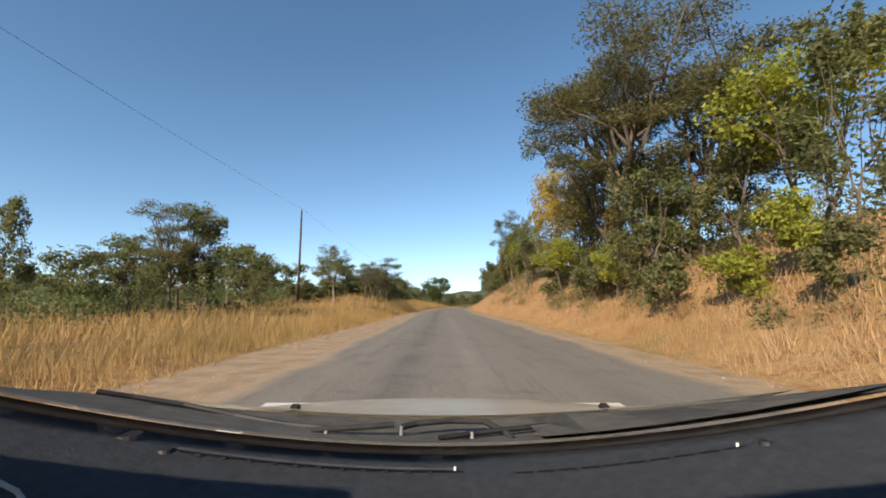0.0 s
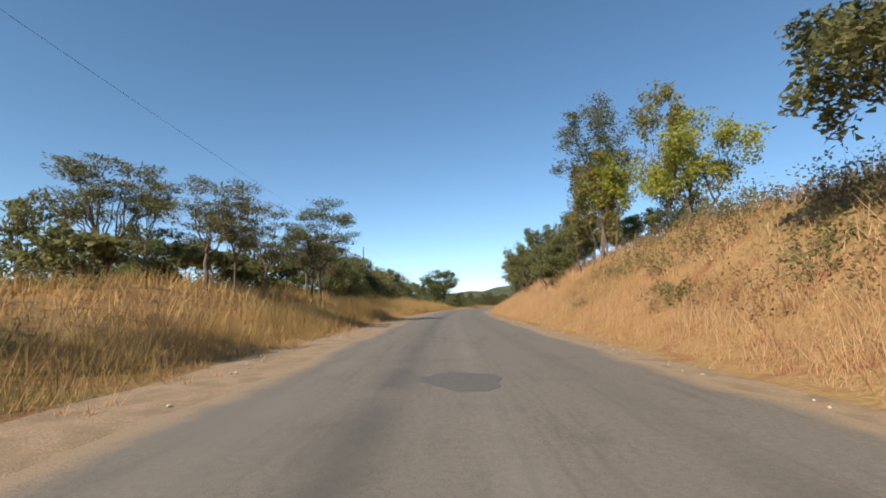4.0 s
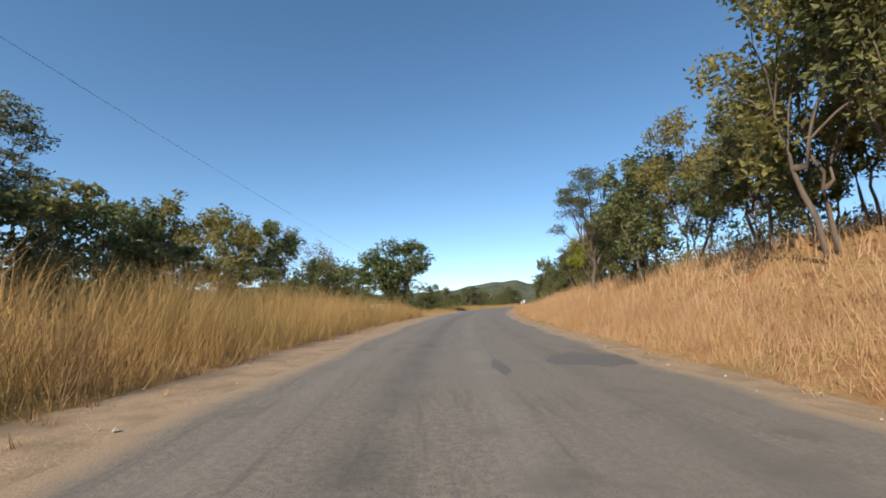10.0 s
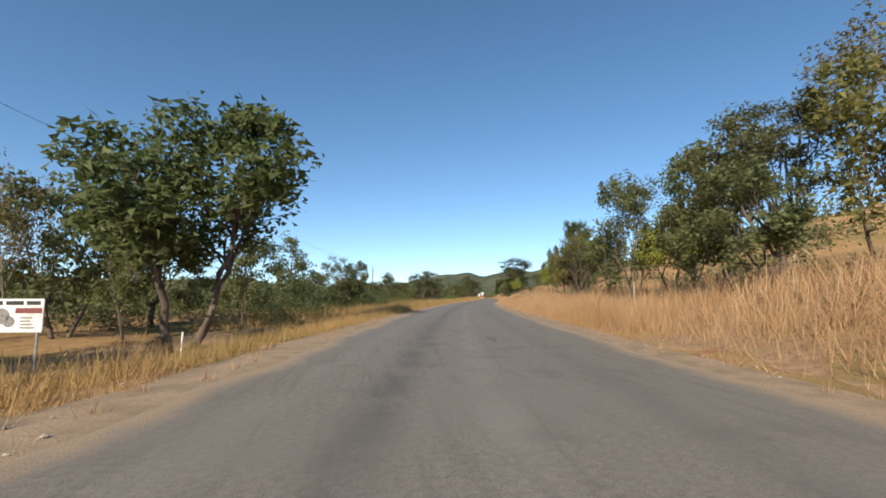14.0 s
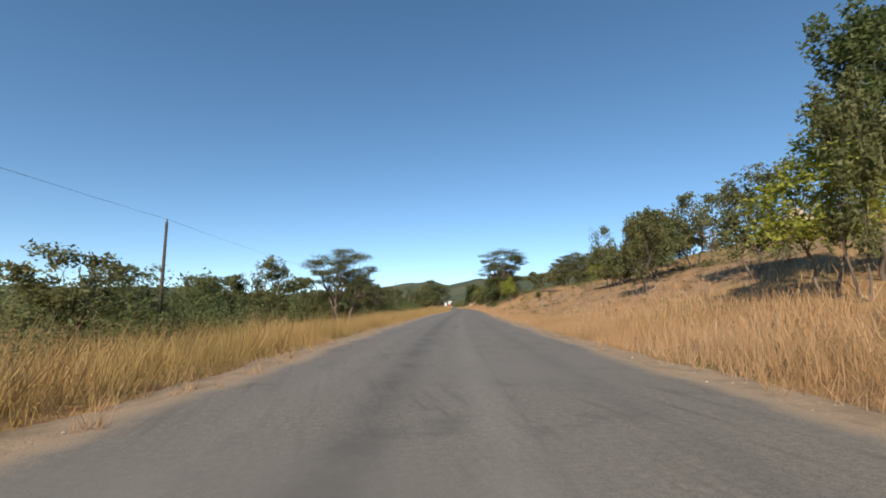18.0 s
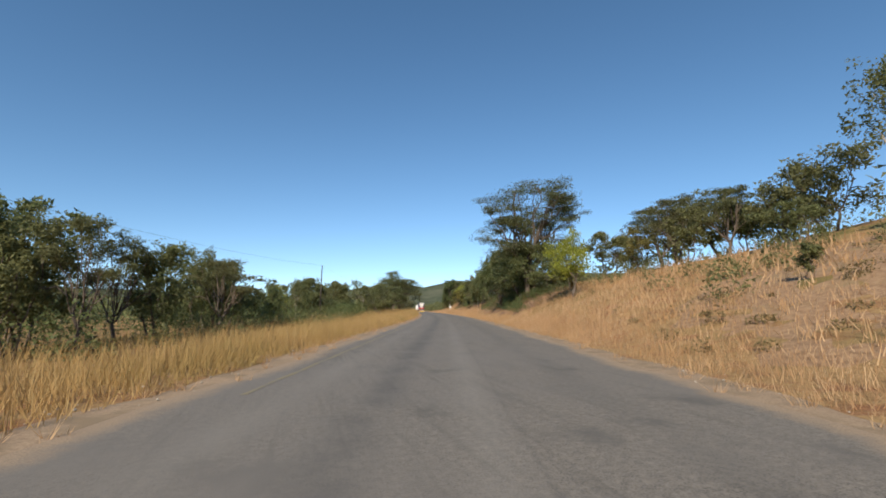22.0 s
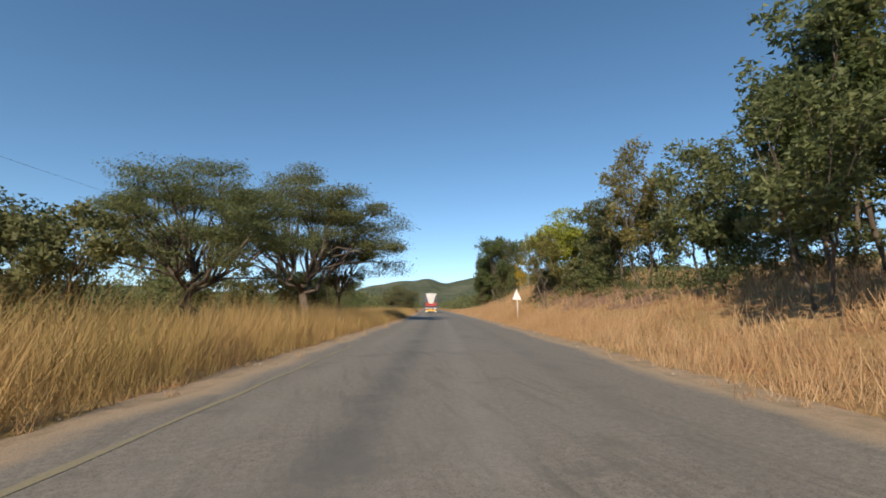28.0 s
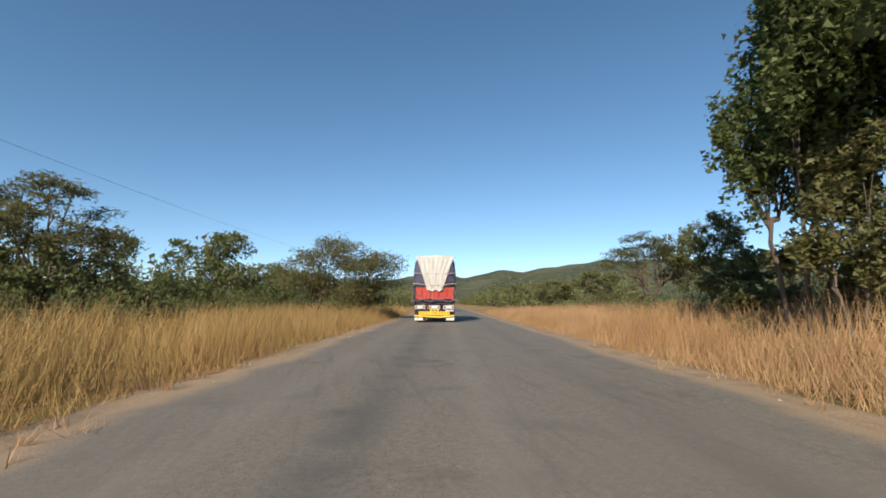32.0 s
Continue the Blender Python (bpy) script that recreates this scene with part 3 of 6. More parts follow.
def make_tree(kind, seed, fine, slender=1.0):
    """Wood and crown meshes of a tree one metre high with a crown one metre wide; fine: 3 large and near, 2 near, 1 further, 0 far trees."""
    stems, fork, low, high, blobs, bsize, tips, per, size, slim, leaf, bark, rad = KINDS[kind]
    r = np.random.default_rng(seed)
    flat = kind in ("acacia", "umbrella")
    layered = flat or kind in ("sparse", "spread")
    per, size = ((per * 0.45, size * 1.2), (per * 0.55, size * 1.0), (per * 0.7, size * 0.88), (per * 1.0, size * 0.72))[fine]
    centre = []
    for b in range(blobs):
        q = math.sqrt((b + 0.5) / blobs)
        if flat:
            z = high - bsize * 0.4 - (0.38 if kind == "umbrella" else 0.26) * q ** 2 + r.uniform(-0.26, 0.04)
        else:
            top = high - bsize * 0.6
            z = r.uniform(low + bsize * 0.35, top) if b else top
            mid = (low + high) / 2
            q *= math.sqrt(max(0.15, 1 - ((z - mid) / (high - low) * 1.7) ** 2))
        a = b * 2.4 + r.uniform(-0.6, 0.6)
        centre.append((0.41 * q * math.cos(a), 0.41 * q * math.sin(a), z))
    centre = np.array(centre)
    paths, at = [], []
    lean = r.normal(0, 0.03, 2)
    bases = [np.array([math.cos(k * 2.1 + seed), math.sin(k * 2.1 + seed), 0]) * (0.012 + 0.014 * stems) * (stems > 1) for k in range(stems)]
    forks = [np.array([lean[0], lean[1], 0]) + b * 3.2 + [0, 0, fork * r.uniform(0.85, 1.15)] for b in bases]
    for b, fk in zip(bases, forks):
        paths.append((bent(r, b - [0, 0, 0.04], fk, 5, 0.008), np.linspace(rad * 1.3, rad * 0.85, 5) / math.sqrt(stems) * 1.25, 7))
    # a few main limbs, which then fork to the clumps of the crown
    groups = 5 if flat else 4
    arms = {}
    for c in centre:
        g = int((math.atan2(c[1], c[0]) + math.pi) / (2 * math.pi) * groups) % groups
        arms.setdefault(g, []).append(c)
    for g, members in arms.items():
        mean = np.mean(members, 0)
        fk = min(forks, key=lambda q: np.hypot(*(q[:2] - mean[:2])))
        knee = fk + (mean - fk) * np.array([0.55, 0.55, 0.45 if flat else 0.5])
        main = bent(r, fk, knee, 5, 0.014, -0.02)
        paths.append((main, np.linspace(rad * 0.72, rad * 0.42, 5), 6))
        for c in members:
            start = main[r.integers(2, 5)]
            limb = bent(r, start, c, 5, 0.016, 0.025)
            paths.append((limb, np.linspace(rad * 0.36, rad * 0.13, 5), 4))
            bs = bsize * r.uniform(0.7, 1.15)
            for _ in range(tips):
                v = r.standard_normal(3)
                v *= r.uniform(0.35, 1.0) ** 0.6 / np.linalg.norm(v)
                tip = c + v * bs * np.array([0.62, 0.62, 0.30 if kind == "umbrella" else 0.20 if layered else 0.45])
                if fine == 3 and _ % 2 or fine == 2 and _ % 3 == 0:
                    paths.append((bent(r, limb[3] * 0.4 + limb[4] * 0.6, tip, 3, 0.008), [rad * 0.13, rad * 0.08, rad * 0.03], 3))
                n = int(per * r.uniform(0.5, 1.5))
                spread = bs * np.array([0.19, 0.19, 0.085 if kind == "umbrella" else 0.06 if layered else 0.12])
                at.append(tip + r.standard_normal((n, 3)).clip(-1.7, 1.7) * spread)
    at = np.concatenate(at)
    at = at[at[:, 2] > 0.02]
    V, F = tubes(paths)
    LV, LF = leaves(r, at, size * slender ** 0.45, slim, 0.9 if layered else 0.5, 1 / slender)
    return fast_mesh("trunk", V, F, bark, smooth_shade=True), fast_mesh("crown", LV, LF, leaf)


def woodland(name, trees, label):
    """Many further trees in one mesh: (kind, seed, s, d, height, width, turn)."""
    TV, TF, CV, CF, ti, ci = [], [], [], [], [], []
    mats = [BARK, PALE_BARK, LEAF, LEAF_FINE, LEAF_BROWN, LEAF_LIME]
    made, nt, nc = {}, 0, 0
    for kind, seed, s, d, tall, wide, turn in trees:
        if (kind, seed) not in made:
            pair = []
            for me in make_tree(kind, 900 + seed * 13 + len(kind), 0):
                co = np.empty(len(me.vertices) * 3, np.float32)
                me.vertices.foreach_get("co", co)
                ix = np.empty(len(me.loops), np.int32)
                me.loops.foreach_get("vertex_index", ix)
                pair.append((co.reshape(-1, 3), ix.reshape(len(me.polygons), -1), mats.index(me.materials[0])))
            made[kind, seed] = pair
        c, q = math.cos(turn), math.sin(turn)
        m = np.array([[c * wide, -q * wide, 0], [q * wide, c * wide, 0], [0, 0, tall]])
        at = on_road(s, d, -0.05, True)
        (tv, tf, tm), (cv, cf, cm) = made[kind, seed]
        TV.append(tv @ m.T + at)
        # trunks are quads: split them so that one mesh holds triangles only
        TF.append(np.concatenate([tf[:, [0, 1, 2]], tf[:, [0, 2, 3]]]) + nt)
        ti.append(np.full(len(tf) * 2, tm))
        nt += len(tv)
        CV.append(cv @ m.T + at)
        CF.append(cf + nc)
        ci.append(np.full(len(cf), cm))
        nc += len(cv)
    V = np.concatenate(TV + CV)
    F = np.concatenate(TF + [f + nt for f in CF])
    tagged(new(name, fast_mesh(name, V, F, *mats, index=np.concatenate(ti + ci))), label, "woods", kind="stuff")


MADE = {}
turns = random.Random(5)


def grow(kind, s, d, top, wide):
    """A tree or shrub at its place, its top at that height over the road."""
    if "shrub" in kind and top - float(level(s, d)) > 3.0:
        kind = "yellowgreen" if kind == "yshrub" else "round"
    seed = turns.randrange(5 if kind == "round" else 3)
    fine = 0 if abs(d) > 34 or s > 480 else 1 if abs(d) > 13.2 or wide < 2.8 or "shrub" in kind else 3 if wide > 4.6 else 2
    x, y, z = on_road(s, d, 0.0, True)
    tall = max(1.2, top - z)
    wide = max(wide * (1.22 if kind == "acacia" else 1.05), tall * 0.3)
    slender = min((0.7, 1.0, 1.4, 1.9, 2.6), key=lambda q: abs(math.log(tall / wide / q)))
    if (kind, seed, fine, slender) not in MADE:
        MADE[kind, seed, fine, slender] = make_tree(kind, 40 + seed * 7 + sum(map(ord, kind)), fine, slender)
    trunk, crown = MADE[kind, seed, fine, slender]
    m = Matrix.LocRotScale((x, y, z - 0.03), Euler((0, 0, turns.uniform(0, 6.28))), (wide, wide * turns.uniform(0.85, 1.1), tall))
    label, category = SAYS[kind]
    ob = thing("shrub" if "shrub" in kind else "tree", m, label, category, "roadside trees")
    part("trunk" if "shrub" not in kind else "stem", trunk, None, ob)
    part("crown", crown, None, ob)


grow("sparse", 55.9, -9.0, 7.2, 2.3)
grow("sparse", 66.1, -8.5, 9.0, 5.0)
grow("sparse", 66.5, -9.5, 7.3, 3.7)
grow("round", 23.3, -13.0, 7.1, 2.7)
grow("round", 40.9, -18.0, 7.0, 4.1)
grow("round", 141.5, -20.0, 10.8, 6.5)
grow("round", 220.1, -20.0, 4.8, 6.0)
grow("round", 265.4, -22.0, 4.3, 3.8)
grow("round", 269.0, -24.0, 4.5, 3.7)
grow("round", 280.8, -20.0, 7.3, 5.3)
grow("round", 290.7, -20.0, 6.6, 4.4)
grow("round", 302.7, -22.0, 6.6, 6.1)
grow("acacia", 451.5, -20.0, 8.3, 5.5)
grow("round", 443.6, -22.0, 5.6, 6.0)
grow("round", 468.9, -20.0, 8.2, 9.4)
grow("spread", 23.4, -14.2, 7.5, 5.0)
grow("round", 18.0, -18.0, 6.3, 1.9)
grow("round", 26.3, -22.0, 5.2, 3.7)
grow("round", 28.2, -20.0, 6.0, 4.0)
grow("round", 53.4, -24.0, 9.3, 6.2)
grow("shrub", 19.5, -13.0, 3.5, 1.5)
grow("thin", 40.4, -10.0, 7.1, 4.4)
grow("round", 76.0, -30.0, 8.9, 7.9)
grow("round", 84.1, -16.0, 7.5, 6.6)
grow("round", 52.4, -24.0, 9.1, 6.9)
grow("thin", 40.9, -20.0, 6.1, 2.3)
grow("shrub", 47.9, -16.0, 6.1, 3.4)
grow("acacia", 55.2, -14.0, 7.9, 4.7)
grow("acacia", 69.9, -14.0, 7.3, 4.7)
grow("round", 78.8, -12.0, 7.9, 4.7)
grow("round", 33.0, -14.0, 4.0, 2.0)
grow("sparse", 54.6, -9.5, 6.8, 4.2)
grow("sparse", 54.6, -12.0, 7.4, 2.4)
grow("sparse", 61.4, -10.0, 7.4, 4.3)
grow("sparse", 64.6, -8.5, 7.9, 4.4)
grow("round", 67.5, -16.0, 8.4, 5.0)
grow("round", 60.8, -16.0, 5.2, 3.4)
grow("round", 85.5, -12.0, 7.0, 6.2)
grow("round", 107.2, -14.0, 6.5, 5.1)
grow("sparse", 71.3, -11.0, 7.0, 2.4)
grow("bare", 75.2, -11.0, 8.3, 3.1)
grow("sparse", 72.1, -13.0, 7.1, 2.0)
grow("thin", 83.9, -14.0, 8.1, 3.9)
grow("round", 91.4, -15.0, 7.5, 4.1)
grow("acacia", 102.2, -16.0, 9.2, 5.4)
grow("round", 111.3, -14.0, 5.6, 6.5)
grow("thin", 87.8, -14.0, 8.3, 2.8)
grow("round", 84.8, -12.0, 4.5, 1.9)
grow("round", 93.0, -16.0, 5.5, 2.4)
grow("round", 97.4, -18.0, 6.7, 3.0)
grow("round", 96.1, -14.0, 6.8, 4.6)
grow("acacia", 107.3, -18.0, 10.2, 7.4)
grow("round", 117.2, -16.0, 6.4, 6.6)
grow("round", 108.1, -17.0, 9.7, 5.0)
grow("acacia", 113.2, -18.0, 10.2, 4.6)
grow("round", 103.5, -14.0, 5.2, 2.4)
grow("round", 116.7, -18.0, 7.2, 1.9)
grow("olive", 126.1, -19.0, 9.3, 5.1)
grow("round", 136.9, -22.0, 10.9, 4.6)
grow("bare", 148.0, -24.0, 11.5, 6.5)
grow("round", 154.9, -20.0, 8.1, 7.2)
grow("round", 122.8, -20.0, 7.8, 2.6)
grow("round", 124.6, -20.0, 8.7, 2.5)
grow("round", 126.4, -20.0, 8.3, 1.8)
grow("bare", 131.3, -22.0, 8.7, 3.0)
grow("olive", 133.8, -20.0, 10.2, 6.1)
grow("bare", 151.5, -24.0, 11.7, 6.5)
grow("bare", 166.8, -26.0, 10.2, 7.7)
grow("acacia", 179.7, -26.0, 9.4, 8.2)
grow("round", 151.7, -20.0, 7.8, 2.4)
grow("bare", 157.4, -22.0, 11.1, 5.4)
grow("round", 171.9, -26.0, 10.3, 9.6)
grow("big", 165.9, -13.6, 12.6, 11.0)
grow("round", 201.3, -16.0, 4.2, 6.5)
grow("round", 170.7, -30.0, 8.2, 4.2)
grow("round", 170.0, -20.0, 7.6, 4.8)
grow("round", 180.1, -18.0, 7.1, 5.2)
grow("round", 192.1, -20.0, 8.7, 6.7)
grow("round", 210.1, -24.0, 5.8, 6.4)
grow("round", 251.7, -20.0, 5.6, 6.7)
grow("sparse", 199.9, -16.0, 7.3, 2.9)
grow("round", 201.3, -14.5, 6.7, 3.6)
grow("shrub", 213.0, -20.0, 4.6, 4.7)
grow("round", 230.0, -24.0, 4.8, 6.2)
grow("spread", 242.1, -11.4, 7.9, 8.0)
grow("round", 250.1, -22.8, 8.1, 5.9)
grow("round", 236.7, -24.0, 4.4, 3.5)
grow("round", 239.6, -24.0, 4.8, 3.2)
grow("round", 245.5, -26.0, 5.2, 4.3)
grow("shrub", 239.1, -18.0, 3.0, 4.2)
grow("shrub", 251.4, -18.0, 3.4, 4.1)
grow("shrub", 243.8, -16.0, 3.3, 2.4)
grow("shrub", 266.2, -16.0, 4.2, 4.9)
grow("round", 253.4, -16.0, 3.2, 3.5)
grow("round", 261.5, -20.0, 3.4, 2.4)
grow("round", 269.5, -18.0, 4.2, 2.1)
grow("thin", 272.6, -18.0, 6.1, 3.1)
grow("round", 278.0, -20.0, 7.1, 3.5)
grow("round", 278.1, -18.0, 6.4, 3.5)
grow("acacia", 278.9, -16.0, 6.1, 2.9)
grow("round", 301.5, -22.0, 6.3, 5.8)
grow("round", 348.9, -26.0, 8.4, 7.5)
grow("round", 298.8, -22.0, 7.1, 3.5)
grow("thin", 303.6, -24.0, 8.2, 3.2)
grow("round", 307.9, -24.0, 7.2, 6.1)
grow("shrub", 311.3, -22.0, 4.2, 2.7)
grow("shrub", 316.4, -22.0, 5.6, 3.1)
grow("round", 347.5, -26.0, 8.1, 6.3)
grow("round", 379.6, -26.0, 9.0, 10.5)
grow("round", 357.2, -13.0, 7.4, 8.3)
grow("round", 336.0, -24.0, 6.0, 3.7)
grow("round", 341.1, -24.0, 5.2, 4.0)
grow("round", 350.9, -26.0, 8.3, 5.8)
grow("round", 366.0, -28.0, 8.0, 6.5)
grow("round", 381.2, -28.0, 9.4, 8.2)
grow("round", 407.0, -30.0, 11.8, 7.4)
grow("thin", 371.2, -18.0, 7.8, 3.7)
grow("thin", 376.5, -20.0, 9.8, 4.7)
grow("round", 376.3, -18.0, 5.7, 5.3)
grow("round", 377.1, -14.5, 5.8, 6.0)
grow("umbrella", 383.0, -12.4, 9.2, 11.5)
grow("round", 381.0, -19.0, 6.8, 5.0)
grow("umbrella", 398.4, -11.3, 13.4, 19.0)
grow("spread", 404.8, -9.6, 10.2, 7.2)
grow("round", 410.5, -14.0, 5.3, 4.3)
grow("round", 416.2, -16.0, 4.3, 3.8)
grow("round", 405.4, -20.0, 4.2, 2.3)
grow("round", 408.0, -20.0, 4.6, 1.9)
grow("shrub", 451.0, -20.0, 5.2, 3.5)
grow("round", 418.8, -14.0, 6.3, 2.1)
grow("round", 422.8, -16.0, 5.4, 1.9)
grow("round", 434.0, -22.0, 6.0, 4.6)
grow("round", 442.8, -22.0, 7.3, 7.0)
grow("round", 492.2, -24.0, 7.6, 9.1)
grow("round", 456.5, -22.0, 6.9, 5.2)
grow("round", 462.5, -24.0, 6.9, 3.4)
grow("round", 468.4, -24.0, 6.2, 4.0)
grow("round", 475.0, -24.0, 7.3, 4.7)
grow("round", 496.2, -26.0, 7.3, 6.9)
grow("acabush", 463.1, -7.5, 6.7, 8.1)
grow("shrub", 453.2, -16.0, 2.6, 2.4)
grow("spread", 20.4, 10.5, 16.0, 12.6)
grow("yellow", 34.7, 9.0, 12.9, 4.3)
grow("olive", 29.0, 10.0, 11.6, 6.4)
grow("round", 18.7, 9.0, 8.3, 3.2)
grow("shrub", 22.7, 8.0, 4.8, 2.4)
grow("yshrub", 20.6, 8.0, 4.6, 2.1)
grow("shrub", 18.8, 8.0, 4.7, 1.9)
grow("round", 140.1, 13.0, 9.8, 4.8)
grow("big", 136.2, 13.0, 11.5, 4.3)
grow("olive", 147.8, 14.0, 10.4, 4.4)
grow("yellowgreen", 149.4, 13.0, 9.5, 4.7)
grow("yellowgreen", 213.1, 13.0, 8.1, 3.7)
grow("round", 211.6, 13.0, 9.8, 2.3)
grow("round", 246.4, 26.0, 14.3, 7.3)
grow("round", 313.5, 9.0, 6.9, 5.2)
grow("round", 349.3, 8.5, 9.7, 4.4)
grow("round", 315.5, 12.0, 10.0, 5.4)
grow("round", 339.6, 12.0, 8.4, 5.2)
grow("big", 334.0, 11.0, 10.5, 4.7)
grow("round", 332.0, 13.0, 10.2, 4.2)
grow("round", 370.7, 9.0, 7.8, 3.4)
grow("round", 433.4, 12.0, 13.6, 6.0)
grow("yellow", 426.9, 13.0, 9.1, 2.0)
grow("sparse", 429.0, 13.0, 8.1, 2.1)
grow("olive", 21.6, 10.0, 7.1, 4.5)
grow("round", 17.8, 10.5, 6.7, 3.9)
grow("shrub", 21.2, 8.5, 3.9, 2.7)
grow("round", 15.9, 11.0, 8.3, 3.7)
grow("shrub", 24.4, 8.5, 4.0, 2.8)
grow("acacia", 24.0, 9.0, 15.1, 7.4)
grow("olive", 33.2, 10.0, 9.3, 5.6)
grow("yellowgreen", 30.9, 8.5, 6.8, 4.4)
grow("olive", 67.1, 10.0, 11.9, 3.9)
grow("yellowgreen", 14.2, 12.0, 11.0, 5.5)
grow("round", 11.5, 11.0, 10.2, 3.0)
grow("shrub", 14.9, 7.5, 3.3, 1.7)
grow("yshrub", 11.8, 8.0, 3.0, 1.7)
grow("yshrub", 11.2, 9.0, 4.5, 1.6)
grow("shrub", 8.8, 8.0, 3.2, 1.0)
grow("yellow", 38.1, 10.0, 15.1, 5.3)
grow("olive", 34.2, 11.0, 12.0, 3.0)
grow("acacia", 31.4, 11.0, 9.8, 3.3)
grow("round", 45.5, 9.0, 10.0, 4.2)
grow("yellowgreen", 66.7, 11.0, 13.8, 4.3)
grow("round", 77.0, 9.0, 6.9, 5.3)
grow("bare", 42.2, 10.0, 8.7, 2.8)
grow("shrub", 31.9, 8.0, 3.8, 1.9)
grow("yshrub", 34.6, 9.0, 7.4, 2.1)
grow("sparse", 66.9, 10.5, 16.9, 6.6)
grow("yellowgreen", 58.5, 12.0, 11.3, 5.5)
grow("olive", 62.5, 13.0, 15.5, 3.9)
grow("round", 69.9, 10.0, 8.1, 3.2)
grow("round", 78.0, 10.0, 8.2, 4.1)
grow("round", 94.9, 9.5, 8.3, 5.5)
grow("thin", 77.4, 13.0, 15.8, 3.4)
grow("yellowgreen", 72.2, 12.5, 9.9, 3.1)
grow("thin", 76.5, 15.0, 15.5, 2.7)
grow("round", 74.5, 11.0, 9.4, 3.3)
grow("round", 76.0, 10.5, 8.3, 3.1)
grow("round", 78.6, 10.0, 7.1, 3.0)
grow("round", 84.7, 10.0, 10.3, 4.6)
grow("olive", 109.5, 9.5, 12.2, 5.3)
grow("round", 90.6, 15.0, 14.3, 5.0)
grow("thin", 95.0, 12.5, 12.5, 3.7)
grow("round", 91.8, 12.0, 9.0, 4.9)
grow("acacia", 96.0, 11.0, 8.4, 3.3)
grow("round", 100.8, 11.0, 9.7, 3.6)
grow("round", 108.0, 10.0, 11.4, 4.0)
grow("round", 114.2, 11.0, 11.0, 4.6)
grow("olive", 111.2, 12.0, 11.2, 3.1)
grow("olive", 111.4, 14.0, 12.1, 3.7)
grow("yellowgreen", 108.9, 16.0, 12.7, 7.1)
grow("round", 112.0, 11.0, 7.4, 3.0)
grow("round", 122.5, 10.0, 10.4, 4.3)
grow("round", 108.3, 13.0, 7.9, 3.5)
grow("acacia", 133.0, 9.8, 12.4, 5.5)
grow("round", 122.8, 10.0, 10.1, 2.9)
grow("olive", 121.7, 12.0, 12.3, 5.6)
grow("round", 122.2, 16.0, 13.6, 3.4)
grow("round", 120.1, 12.0, 8.1, 3.0)
grow("round", 125.5, 10.0, 6.3, 2.7)
grow("big", 151.3, 16.0, 13.3, 4.9)
grow("bare", 151.4, 13.5, 10.5, 5.2)
grow("olive", 159.6, 15.0, 11.2, 5.1)
grow("acacia", 163.3, 14.0, 10.8, 5.4)
grow("round", 160.3, 11.0, 6.8, 4.2)
grow("thin", 170.5, 10.5, 8.8, 4.3)
grow("acacia", 185.3, 11.0, 6.8, 4.0)
grow("bare", 161.5, 17.0, 14.3, 4.7)
grow("round", 171.1, 10.5, 9.5, 4.0)
grow("yellowgreen", 168.5, 12.0, 6.8, 4.2)
grow("round", 166.8, 14.0, 11.3, 5.5)
grow("round", 172.1, 15.0, 11.9, 4.2)
grow("round", 166.0, 12.0, 6.9, 4.0)
grow("round", 180.5, 12.0, 6.6, 4.2)
grow("round", 199.9, 14.0, 7.4, 5.7)
grow("olive", 197.7, 12.5, 9.2, 5.4)
grow("big", 214.6, 16.6, 14.2, 4.6)
grow("round", 204.1, 15.0, 9.3, 3.9)
grow("yellowgreen", 200.4, 15.0, 9.2, 3.5)
grow("round", 212.4, 18.0, 12.8, 4.7)
grow("round", 224.2, 18.0, 10.4, 5.2)
grow("round", 254.1, 20.0, 9.6, 7.0)
grow("round", 251.7, 24.0, 13.5, 7.7)
grow("round", 230.9, 14.4, 9.2, 4.0)
grow("round", 241.8, 20.0, 11.1, 4.8)
grow("round", 248.9, 22.0, 13.0, 5.5)
grow("round", 257.0, 24.0, 12.7, 5.1)
grow("round", 259.8, 22.0, 9.5, 5.4)
grow("thin", 285.6, 28.0, 18.1, 5.6)
grow("round", 305.9, 30.0, 14.7, 10.7)
grow("bare", 242.5, 26.0, 9.3, 3.0)
grow("yellowgreen", 257.4, 20.0, 8.1, 5.3)
grow("thin", 275.0, 30.0, 15.5, 6.0)
grow("round", 274.0, 34.0, 16.8, 8.3)
grow("round", 279.4, 30.0, 11.6, 6.7)
grow("round", 293.0, 30.0, 14.9, 7.3)
grow("acacia", 318.0, 30.0, 16.3, 9.6)
grow("round", 297.0, 30.0, 14.1, 6.4)
grow("acacia", 299.1, 26.0, 13.2, 4.9)
grow("acacia", 308.0, 26.0, 14.4, 6.6)
grow("round", 318.6, 26.0, 12.0, 6.1)
grow("round", 281.5, 28.0, 11.2, 5.7)
grow("round", 289.5, 24.0, 8.9, 4.9)
grow("spread", 308.6, 10.2, 17.0, 13.4)
grow("round", 308.5, 9.0, 9.2, 7.6)
grow("round", 303.7, 11.0, 7.2, 5.4)
grow("yellowgreen", 294.2, 10.0, 8.1, 4.0)
grow("shrub", 317.7, 8.0, 9.2, 5.9)
grow("acacia", 303.6, 24.0, 13.3, 6.4)
grow("round", 345.9, 9.0, 9.5, 3.8)
grow("round", 298.8, 22.0, 11.0, 3.8)
grow("shrub", 302.4, 12.0, 5.5, 3.1)
grow("big", 325.8, 11.0, 11.8, 4.3)
grow("big", 323.7, 12.0, 12.0, 4.9)
grow("big", 333.8, 10.0, 12.0, 4.8)
